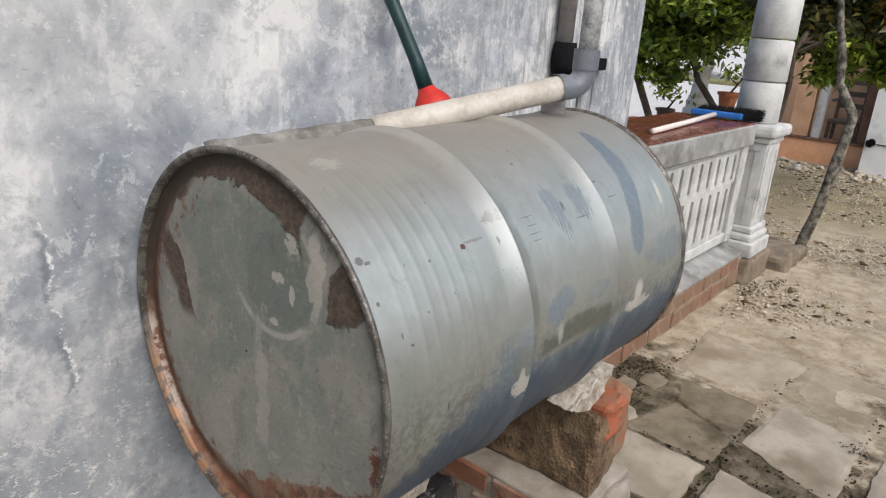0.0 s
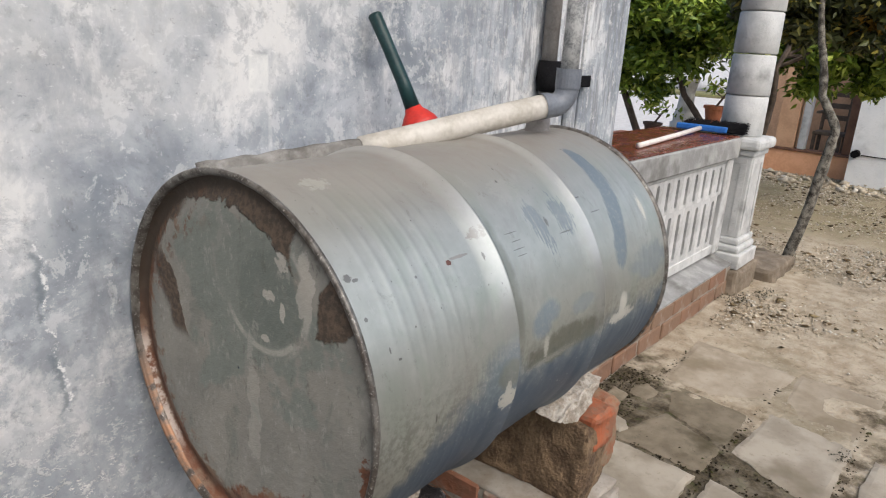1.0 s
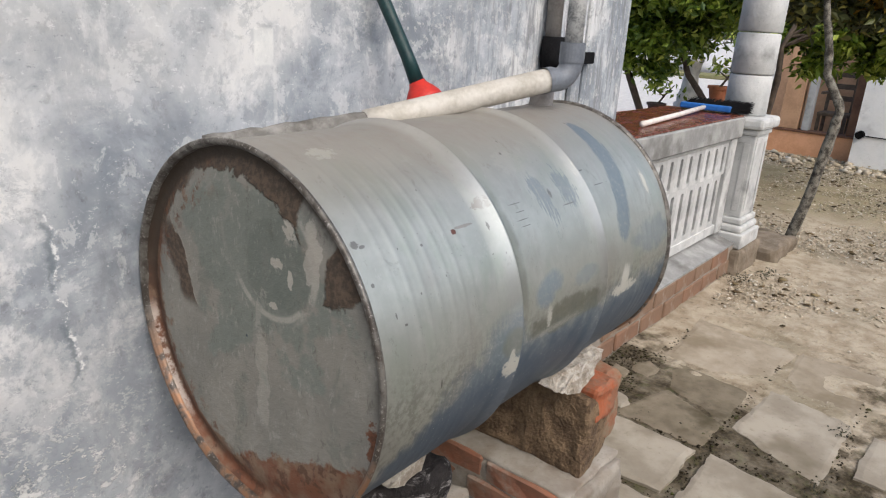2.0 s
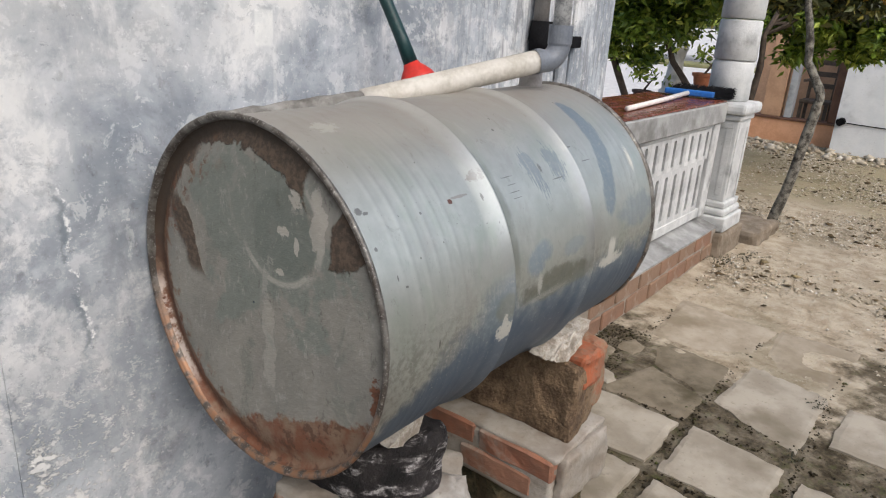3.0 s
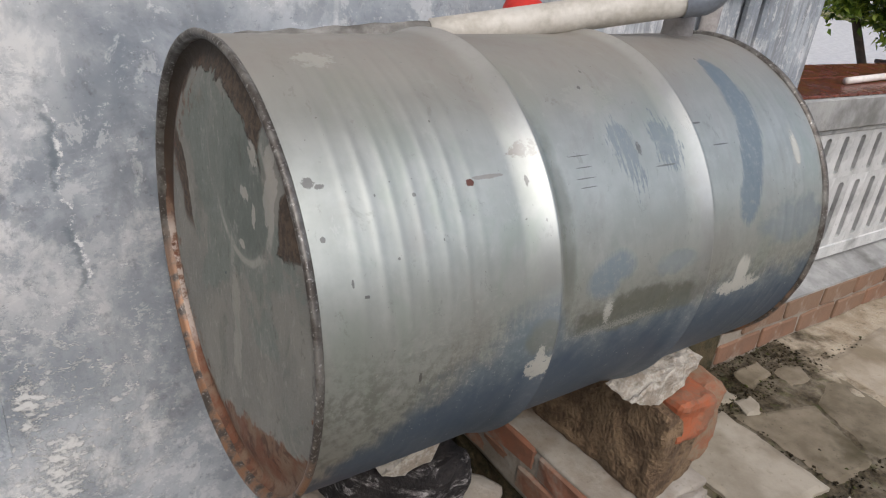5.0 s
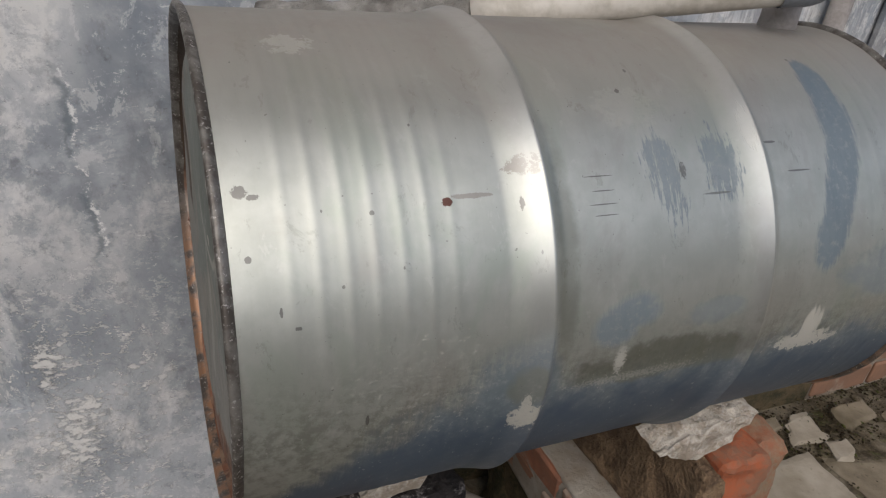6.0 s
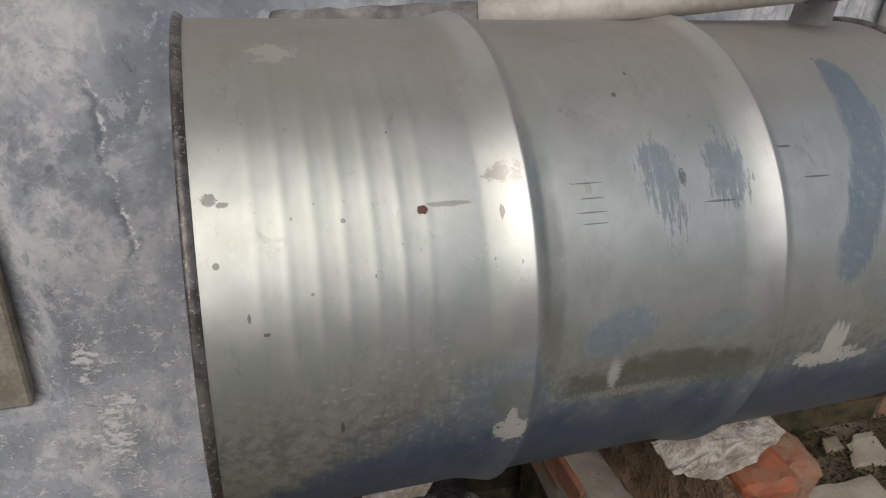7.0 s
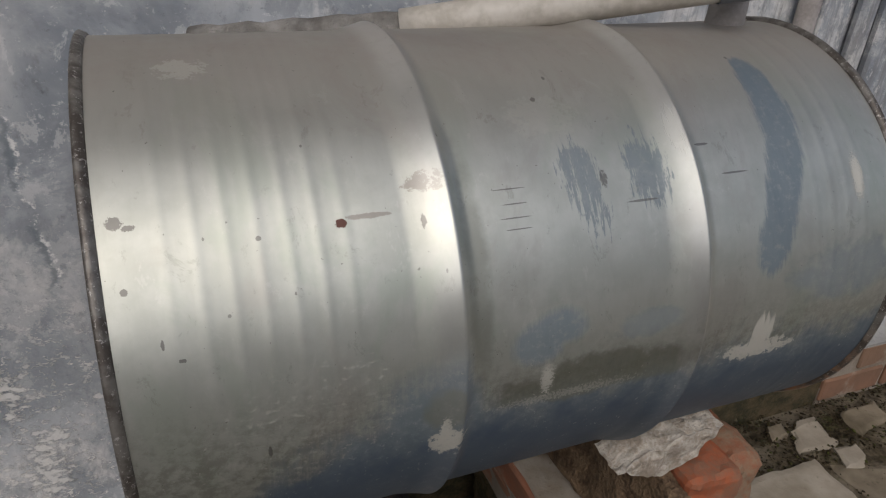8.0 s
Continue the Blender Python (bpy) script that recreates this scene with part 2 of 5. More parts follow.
# darker copy of the grey cement, with shade put into its colour
M_SHADED = concrete("shaded_cement", (0.13, 0.125, 0.115), (0.2, 0.195, 0.18), (0.07, 0.065, 0.055), 9)
M_MORTAR = concrete("pale_mortar", (0.26, 0.225, 0.185), (0.37, 0.34, 0.295), (0.16, 0.115, 0.08), 12)
M_WHITE = concrete("weathered_whitewash", (0.5, 0.505, 0.495), (0.64, 0.64, 0.625), (0.2, 0.198, 0.19), 9)
M_LIME = concrete("fresh_limewash", (0.74, 0.75, 0.75), (0.82, 0.82, 0.82), (0.5, 0.5, 0.5), 5)
M_BRICK = brick_material("brick_clay", (0.33, 0.135, 0.08), (0.24, 0.12, 0.08), (0.27, 0.15, 0.1), 0.7)
M_BRICK_OLD = brick_material("old_brick", (0.25, 0.14, 0.092), (0.2, 0.12, 0.082), (0.22, 0.145, 0.1), 0.35)
M_EARTH = ground_material()
M_PVC = plain("ivory_pvc", (0.52, 0.49, 0.44), (0.38, 0.35, 0.3), 14, 0.5)
M_PVC_GREY = plain("grey_pvc", (0.16, 0.175, 0.2), (0.12, 0.13, 0.15), 22, 0.42)
M_PIPE_OLD = plain("weathered_pipe", (0.3, 0.28, 0.265), (0.22, 0.2, 0.19), 25, 0.7)
M_PIPE_PALE = plain("peeling_pipe", (0.2, 0.205, 0.21), (0.55, 0.55, 0.54), 30, 0.7)
M_RUBBER = plain("black_rubber", (0.007, 0.007, 0.008), (0.014, 0.014, 0.015), 30, 0.85, spec=0.06)
M_RED = plain("red_rubber", (0.55, 0.03, 0.02), (0.42, 0.025, 0.02), 20, 0.5)
M_GREEN = plain("dark_green_plastic", (0.005, 0.026, 0.028), (0.01, 0.04, 0.04), 30, 0.4)
M_BLUE = plain("blue_plastic", (0.03, 0.16, 0.5), (0.02, 0.12, 0.4), 30, 0.4)
M_STICK = plain("pale_stick", (0.75, 0.7, 0.66), (0.62, 0.57, 0.52), 30, 0.5)
M_TILE = plain("red_brown_tile", (0.2, 0.055, 0.03), (0.13, 0.04, 0.025), 12, 0.22)
M_ORANGE = plain("orange_paint", (0.78, 0.42, 0.24), (0.68, 0.35, 0.19), 6, 0.8)
M_BROWN = plain("brown_paint", (0.2, 0.1, 0.06), (0.14, 0.07, 0.045), 6, 0.7)
M_CLAY = plain("terracotta", (0.42, 0.16, 0.08), (0.32, 0.12, 0.06), 15, 0.8)
M_POT = plain("dark_pot", (0.06, 0.04, 0.035), (0.1, 0.06, 0.05), 15, 0.7)
M_BARK = plain("lichen_bark", (0.03, 0.024, 0.018), (0.25, 0.23, 0.19), 26, 0.95, depth=0.01)
M_BARK_DARK = plain("dark_bark", (0.06, 0.045, 0.035), (0.11, 0.085, 0.065), 22, 0.95, depth=0.01)
M_MOSS = plain("mossy_stone", (0.1, 0.075, 0.04), (0.028, 0.028, 0.013), 20, 0.95, depth=0.012)
M_CHAR = char_material()
M_LUMP = plain("lumpy_mortar", (0.09, 0.056, 0.032), (0.23, 0.155, 0.092), 22, 0.95, depth=0.022)
M_FRESH = plain("fresh_brick_break", (0.34, 0.095, 0.04), (0.23, 0.115, 0.07), 18, 0.9, depth=0.004)
M_CHIP = plain("white_rubble", (0.5, 0.46, 0.4), (0.28, 0.235, 0.185), 34, 0.9, depth=0.009)
M_MORTAR_PALE = concrete("white_mortar", (0.3, 0.275, 0.245), (0.44, 0.415, 0.38), (0.17, 0.125, 0.09), 15)
M_FRESH_DULL = plain("muddied_brick_break", (0.27, 0.105, 0.055), (0.24, 0.18, 0.12), 16, 0.9, depth=0.006)
M_CRUMBLE = concrete("crumbling_cement", (0.19, 0.15, 0.11), (0.28, 0.23, 0.175), (0.09, 0.07, 0.045), 14)
M_WOOD = plain("old_dark_wood", (0.1, 0.075, 0.055), (0.17, 0.13, 0.1), 16, 0.8)
M_BOARD = plain("weathered_board", (0.36, 0.33, 0.27), (0.22, 0.195, 0.155), 16, 0.85)
M_ROOF = plain("roof_boards", (0.2, 0.16, 0.13), (0.14, 0.11, 0.09), 6, 0.85)


def leaf_material(name, a, b, c):
    n = Nodes(name)
    r = n.island()
    col = n.mix(n.step(r, 0.0, 0.6), a, b)
    col = n.mix(n.step(r, 0.75, 1.0), col, c)
    return n.done(col, 0.5, 0, None, 0, 0.4)


M_LEAF = leaf_material("green_leaf", (0.055, 0.105, 0.012), (0.21, 0.3, 0.03), (0.5, 0.56, 0.1))
M_WEED = leaf_material("dead_weed", (0.022, 0.022, 0.01), (0.045, 0.042, 0.018), (0.11, 0.085, 0.04))
M_LEAF_GOLD = leaf_material("golden_leaf", (0.3, 0.17, 0.02), (0.42, 0.25, 0.03), (0.5, 0.36, 0.06))
M_TAN = plain("tan_paint", (0.58, 0.35, 0.21), (0.47, 0.28, 0.165), 6, 0.8)
M_VERGE = plain("olive_grass", (0.16, 0.16, 0.07), (0.24, 0.22, 0.11), 3, 0.95)
M_LEAF_DARK = leaf_material("dark_leaf", (0.028, 0.03, 0.01), (0.075, 0.085, 0.022), (0.24, 0.2, 0.035))


# ---- helpers for things ----
PLACE = {}


def thing(name, at, label, category, group="", kind="", turn=None):
    ob = new(name)
    ob.empty_display_size = 0.05
    ob.location = at
    if turn:
        ob.rotation_euler = turn
    PLACE[ob.name] = Vector(at)
    return tagged(ob, label, category, group, kind)


def link_mesh(name, bm, material, smooth=False):
    me = bpy.data.meshes.new(name)
    bmesh.ops.recalc_face_normals(bm, faces=bm.faces)
    bm.to_mesh(me)
    bm.free()
    me.materials.append(material)
    if smooth:
        me.shade_smooth()
    return me


def part(name, bm, material, parent, label="", smooth=False, local=False):
    """One mesh under a thing or a part; bm is in world places unless local."""
    if not local:
        bmesh.ops.translate(bm, verts=bm.verts, vec=-PLACE[parent.name])
    ob = new(name, link_mesh(name, bm, material, smooth))
    ob.parent = parent
    PLACE[ob.name] = PLACE[parent.name]
    return tagged(ob, label)


def structure(name, bm, material, label, category, kind="structure", smooth=False):
    ob = new(name, link_mesh(name, bm, material, smooth))
    PLACE[ob.name] = Vector((0, 0, 0))
    return tagged(ob, label, category, "", kind)


def box(x0, x1, y0, y1, z0, z1, bevel=0.0, segments=1):
    bm = bmesh.new()
    bmesh.ops.create_cube(bm, size=1)
    bmesh.ops.scale(bm, verts=bm.verts, vec=(x1 - x0, y1 - y0, z1 - z0))
    bmesh.ops.translate(bm, verts=bm.verts, vec=((x0 + x1) / 2, (y0 + y1) / 2, (z0 + z1) / 2))
    if bevel:
        bmesh.ops.bevel(bm, geom=bm.edges[:], offset=bevel, segments=segments, affect="EDGES", profile=0.5)
    return bm


def join(*parts):
    bm = bmesh.new()
    for p in parts:
        me = bpy.data.meshes.new("tmp")
        p.to_mesh(me)
        p.free()
        bm.from_mesh(me)
        bpy.data.meshes.remove(me)
    return bm


def rough_up(bm, amount, scale, seed=0.0):
    for v in bm.verts:
        v.co += noise.noise_vector(v.co * scale + Vector((seed, seed * 2, 0))) * amount
    return bm


def lump(x0, x1, y0, y1, z0, z1, amount=0.02, scale=14, cuts=7, seed=1.0, bevel=0.02):
    """A rough stone block."""
    bm = box(x0, x1, y0, y1, z0, z1, bevel, 2)
    bmesh.ops.subdivide_edges(bm, edges=[e for e in bm.edges if e.calc_length() > 0.03], cuts=cuts, use_grid_fill=True)
    rough_up(bm, amount, scale, seed)
    return rough_up(bm, amount * 0.4, scale * 3.3, seed + 5)


def tube(points, radius, sides=16, cap=True):
    """A tube along points; radius may be a list."""
    bm = bmesh.new()
    pts = [Vector(p) for p in points]
    rs = radius if isinstance(radius, (list, tuple)) else [radius] * len(pts)
    rings, up = [], None
    for i, p in enumerate(pts):
        d = (pts[min(i + 1, len(pts) - 1)] - pts[max(i - 1, 0)]).normalized()
        if up is None:
            up = d.orthogonal().normalized()
        up = (up - d * up.dot(d)).normalized()
        side = d.cross(up)
        rings.append([bm.verts.new(p + (up * math.cos(a) + side * math.sin(a)) * rs[i]) for a in (math.tau * k / sides for k in range(sides))])
    for a, b in zip(rings, rings[1:]):
        for k in range(sides):
            bm.faces.new((a[k], a[(k + 1) % sides], b[(k + 1) % sides], b[k]))
    if cap:
        bm.faces.new(rings[0][::-1])
        bm.faces.new(rings[-1])
    return bm


def lathe(profile, at=(0, 0, 0), axis="z", sides=32, cap=False):
    """A turned shape: profile of (along, radius)."""
    bm = bmesh.new()
    rings = []
    for s, r in profile:
        ring = []
        for k in range(sides):
            a = math.tau * k / sides
            u, v = r * math.cos(a), r * math.sin(a)
            co = (u, v, s) if axis == "z" else (s, u, v)
            ring.append(bm.verts.new(Vector(co) + Vector(at)))
        rings.append(ring)
    for a, b in zip(rings, rings[1:]):
        for k in range(sides):
            bm.faces.new((a[k], a[(k + 1) % sides], b[(k + 1) % sides], b[k]))
    if cap:
        bm.faces.new(rings[0][::-1])
        bm.faces.new(rings[-1])
    return bm


# ---- drum materials ----
def drum_paint():
    """Silver-green paint over older blue, worn through in patches; places by length s and angle on the shell."""
    n = Nodes("silver_green_drum_paint")
    s, y, z = n.axes()
    ang = n.math("MULTIPLY", n.math("ARCTAN2", z, n.math("MULTIPLY", y, -1)), 57.2958)
    comb = n.t.nodes.new("ShaderNodeCombineXYZ")
    for k, v in enumerate((s, n.math("MULTIPLY", ang, 0.005), 0.0)):
        n.put(comb.inputs[k], v)
    uv = comb.outputs[0]

    def flat(v):
        m = n.t.nodes.new("ShaderNodeMapping")
        n.put(m.inputs[0], uv)
        m.inputs[3].default_value = v
        return m.outputs[0]

    edge, fine, grain = n.noise(22, 5, 0.6, uv), n.noise(75, 5, 0.65, uv), n.noise(260, 3, 0.6, uv)
    drip = n.noise(30, 6, 0.65, flat((3.2, 0.5, 1)))
    brush = n.noise(40, 5, 0.7, flat((4.0, 0.35, 1)))
    streak = n.math("ADD", n.math("MULTIPLY", n.noise(70, 6, 0.75, flat((2.6, 0.3, 1))), 0.6), n.math("MULTIPLY", n.noise(20, 4, 0.6, uv), 0.4))
    worn = n.noise(85, 7, 0.75, uv)
    tiny = n.noise(330, 5, 0.7, uv)

    def blot(s0, a0, rs, ra, ragged=1.2, wear=None, soft=0.2):
        wear = wear or (tiny if rs < 0.012 else worn)
        d = n.math("POWER", n.math("DIVIDE", n.math("SUBTRACT", s, s0), rs), 2.0)
        e = n.math("POWER", n.math("DIVIDE", n.math("SUBTRACT", ang, a0), ra), 2.0)
        q = n.math("ADD", n.math("ADD", d, e), n.math("MULTIPLY", n.math("SUBTRACT", wear, 0.5), ragged * 4))
        return n.step(q, 1 + soft, 1 - soft)

    def over(f, g):
        return n.math("MAXIMUM", f, g)

    c = n.mix(n.step(edge, 0.35, 0.65), (0.43, 0.443, 0.4), (0.49, 0.503, 0.458))
    tint = n.noise(6.5, 6, 0.65, flat((1.4, 0.8, 1)), 0.5)
    c = n.mix(n.step(tint, 0.52, 0.62, 0, 0.5), c, (0.4, 0.385, 0.35))
    c = n.mix(n.step(tint, 0.47, 0.38, 0, 0.5), c, (0.385, 0.425, 0.36))
    # faint rubbed scuffs and stains
    rub = n.noise(34, 8, 0.78, flat((1.0, 0.6, 1)), 0.4)
    c = n.mix(n.step(rub, 0.58, 0.64, 0, 0.3), c, (0.6, 0.6, 0.56))
    c = n.mix(n.step(rub, 0.41, 0.36, 0, 0.35), c, (0.24, 0.235, 0.2))
    c = n.mix(n.step(drip, 0.45, 0.75, 0, 0.14), c, (0.27, 0.275, 0.235))
    # brown dust lying on the top
    top = n.math("MULTIPLY", n.step(ang, 36, 82), n.step(edge, 0.25, 0.7, 0.75, 1.0))
    c = n.mix(n.math("MULTIPLY", top, 0.8), c, (0.235, 0.2, 0.174))
    # olive-grey low down, darkened further to stand for the underside's shade
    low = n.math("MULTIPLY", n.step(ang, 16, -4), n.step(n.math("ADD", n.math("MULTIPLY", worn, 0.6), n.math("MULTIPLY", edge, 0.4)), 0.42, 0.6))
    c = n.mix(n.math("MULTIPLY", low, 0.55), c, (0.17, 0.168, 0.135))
    # blue
    base = n.math("ADD", n.math("SUBTRACT", n.math("SUBTRACT", n.math("MULTIPLY", s, 140), 28.7), ang), n.math("MULTIPLY", n.math("SUBTRACT", edge, 0.5), 26))
    reach = n.step(s, 0.3, 0.335, 13.0, -3.5)
    frayed = n.math("ADD", n.math("SUBTRACT", ang, reach), n.math("ADD", n.math("MULTIPLY", n.math("SUBTRACT", edge, 0.5), 20), n.math("MULTIPLY", n.math("SUBTRACT", streak, 0.5), 22)))
    belly = n.math("MULTIPLY", n.step(frayed, 6, -6), n.step(n.math("ADD", base, n.math("MULTIPLY", n.math("SUBTRACT", streak, 0.5), 24)), -5, 7))
    # the blue is deepened with angle, in place of the belly's dark reflection
    belly_shade = n.math("MULTIPLY", belly, n.step(n.math("ADD", ang, n.math("MULTIPLY", n.math("SUBTRACT", edge, 0.5), 22)), 0, -16, 0.15, 1.0))
    blue = over(n.math("MULTIPLY", belly, 0.8), n.math("MULTIPLY", n.math("MAXIMUM", blot(0.385, 9, 0.03, 4.5, 0.7, streak, 0.6), blot(0.41, 12, 0.03, 4, 0.7, streak, 0.6)), 0.85))
    blue = over(blue, n.math("MULTIPLY", blot(0.52, 9, 0.05, 3, 1.2, edge, 0.6), 0.55))
    # one broad brush stroke of blue slanting down the far third
    mid = n.step(ang, 8, 52, 0.675, 0.723)
    wide = n.step(ang, 74, 48, 0.017, 0.027)
    q = n.math("ADD", n.math("POWER", n.math("DIVIDE", n.math("SUBTRACT", s, mid), wide), 2.0), n.math("POWER", n.math("DIVIDE", n.math("SUBTRACT", ang, 42), 28), 8.0))
    stroke = n.step(n.math("ADD", q, n.math("MULTIPLY", n.math("SUBTRACT", streak, 0.5), 3.0)), 1.3, 0.6)
    blue = over(blue, n.math("MULTIPLY", stroke, 0.95))
    blue = over(blue, n.math("MULTIPLY", blot(0.8, 12, 0.075, 7, 1.0, edge, 0.6), 0.65))
    blue = over(blue, n.math("MULTIPLY", blot(0.45, 39.5, 0.022, 8, 3.4, streak, 0.35), 0.75))
    blue = over(blue, n.math("MULTIPLY", blot(0.531, 41, 0.024, 7, 3.4, streak, 0.35), 0.75))
    blue = n.math("MULTIPLY", blue, n.step(worn, 0.34, 0.5, 0.7, 1.0))
    c = n.mix(n.math("MULTIPLY", blue, n.step(drip, 0.2, 0.7, 0.95, 0.82)), c, (0.1, 0.142, 0.18))
    c = n.mix(n.math("MULTIPLY", belly_shade, n.step(edge, 0.2, 0.7, 1.0, 0.8)), c, (0.062, 0.09, 0.13))
    brown = n.math("MULTIPLY", blot(0.285, -1.5, 0.022, 5, 1.3, edge, 0.7), 0.7)
    brown = over(brown, n.math("MULTIPLY", blot(0.47, -1.2, 0.125, 5.0, 1.0, edge, 0.4), 0.8))
    brown = over(brown, n.math("MULTIPLY", blot(0.322, 24, 0.012, 22, 0.6, edge, 0.9), 0.6))
    c = n.mix(n.math("MULTIPLY", brown, 0.85), c, (0.16, 0.162, 0.125))
    # bare pale blotches and flakes
    pale = blot(0.682, -5, 0.048, 2.6, 1.9)
    pale = over(pale, blot(0.683, -0.5, 0.016, 5.0, 1.3, brush))
    pale = over(pale, blot(0.291, -9.6, 0.017, 3.4, 2.0))
    pale = over(pale, blot(0.287, -6, 0.005, 3.0, 1.6))
    pale = over(pale, n.math("MULTIPLY", blot(0.397, 0.5, 0.0065, 3.4, 2.2, tiny), 0.8))
    pale = over(pale, n.math("MULTIPLY", blot(0.425, -4.6, 0.06, 0.9, 5.4, tiny, 0.5), 0.45))
    pale = over(pale, n.math("MULTIPLY", blot(0.425, 55.5, 0.034, 4.5, 2.6), 0.3))
    pale = over(pale, blot(0.818, 34, 0.008, 5, 1.5))
    pale = over(pale, n.math("MULTIPLY", blot(0.575, 49, 0.01, 5, 2.2, brush), 0.3))
    pale = over(pale, n.math("MULTIPLY", blot(0.09, 75, 0.02, 3, 2.0), 0.5))
    specks = n.math("MULTIPLY", n.step(n.noise(210, 5, 0.7, flat((0.9, 0.7, 1))), 0.632, 0.655), n.step(ang, 20, 0))
    pale = over(pale, n.math("MULTIPLY", specks, n.step(edge, 0.46, 0.6, 0.05, 1.0)))
    pale = n.math("MULTIPLY", pale, n.step(worn, 0.3, 0.5, 0.6, 1.0))
    scatter = n.math("MULTIPLY", blot(0.17, 2, 0.08, 12, 1.0, edge), n.step(n.noise(170, 6, 0.75, flat((0.8, 1.1, 1))), 0.56, 0.62))
    pale = over(pale, n.math("MULTIPLY", scatter, 0.6))
    c = n.mix(n.math("MULTIPLY", pale, 0.9), c, (0.5, 0.485, 0.43))
    # dark chips, rust spots and scratches
    dark = over(blot(0.024, 42.2, 0.006, 1.1, 0.9), blot(0.034, 41.2, 0.005, 0.5, 0.9))
    dark = over(dark, over(blot(0.025, 31.2, 0.0028, 0.6, 0.6), blot(0.131, 37, 0.0025, 0.45, 1.0)))
    for k, a0 in enumerate((40.5, 37.5, 34.8, 32.6)):
        dark = over(dark, blot(0.367 + 0.003 * (k % 2), a0, 0.017 - 0.003 * (k % 2), 0.13, 0.5))
    dark = over(dark, over(blot(0.515, 35.0, 0.02, 0.25, 0.4), blot(0.64, 38.5, 0.018, 0.22, 0.4)))
    dark = over(dark, over(blot(0.606, 45.6, 0.009, 0.3, 0.4), blot(0.474, 40.5, 0.004, 1.6, 1.6)))
    dark = over(dark, over(blot(0.425, 60, 0.003, 0.6, 0.6), blot(0.276, 36.4, 0.0025, 1.3, 1.2)))
    dark = over(dark, n.math("MULTIPLY", n.step(n.noise(190, 2, 0.5, uv), 0.735, 0.75), 0.8))
    for s0, a0, rs, ra in ((0.45, 66, 0.002, 0.5), (0.71, 70, 0.0018, 0.5), (0.088, 38, 0.001, 0.3), (0.1, 25, 0.0015, 0.3), (0.047, 22, 0.0014, 0.8), (0.06, 19, 0.003, 0.35), (0.155, 27, 0.001, 0.3), (0.29, 27, 0.001, 0.4), (0.305, 52, 0.001, 0.4), (0.18, 53, 0.001, 0.3), (0.12, -2, 0.0018, 1.2)):
        dark = over(dark, blot(s0, a0, rs, ra, 0.8))
    c = n.mix(n.math("MULTIPLY", dark, 0.7), c, (0.1, 0.09, 0.085))
    for h0 in (0.3225, 0.6035):
        crease = n.step(n.math("ABSOLUTE", n.math("SUBTRACT", s, h0)), 0.0022, 0.0008)
        dark = over(dark, n.math("MULTIPLY", crease, n.math("MULTIPLY", n.step(streak, 0.44, 0.56), n.step(n.math("ABSOLUTE", n.math("SUBTRACT", ang, 12)), 34, 26))))
    rust = over(blot(0.202, 37.8, 0.005, 0.8, 0.7), n.math("MULTIPLY", blot(0.285, 43.5, 0.02, 1.6, 2.2), 0.35))
    rust = over(rust, n.math("MULTIPLY", blot(0.228, 38.6, 0.022, 0.5, 1.2), 0.4))
    c = n.mix(rust, c, (0.1, 0.038, 0.026))
    # hoops: smoother, and lightened in the colour to strengthen their highlight
    hoop = over(n.step(n.math("ABSOLUTE", n.math("SUBTRACT", s, 0.293)), 0.026, 0.004), n.step(n.math("ABSOLUTE", n.math("SUBTRACT", s, 0.576)), 0.022, 0.003))
    hoop = n.math("MULTIPLY", n.math("MULTIPLY", hoop, n.step(fine, 0.3, 0.55, 0.7, 1.0)), n.math("SUBTRACT", 1.0, n.math("MAXIMUM", n.math("MULTIPLY", blue, 0.9), pale)))
    c = n.mix(n.math("MULTIPLY", hoop, 0.3), c, (0.6, 0.595, 0.575))
    dull = over(over(pale, blue), over(rust, n.math("MULTIPLY", top, 0.8)))
    rough = n.math("ADD", n.math("ADD", n.math("MULTIPLY", hoop, -0.1), n.step(dull, 0, 1, 0.44, 0.52)), n.math("MULTIPLY", n.math("SUBTRACT", fine, 0.5), 0.08))
    metal = n.math("ADD", n.step(dull, 0, 1, 0.72, 0.3), n.math("MULTIPLY", hoop, 0.02), True)
    h = n.math("ADD", n.math("MULTIPLY", grain, 0.02), n.math("ADD", n.math("MULTIPLY", n.noise(16, 2, 0.4, uv), 1.6), n.math("MULTIPLY", pale, -0.5)))
    return n.done(c, rough, metal, h, 0.0005, 0.5)


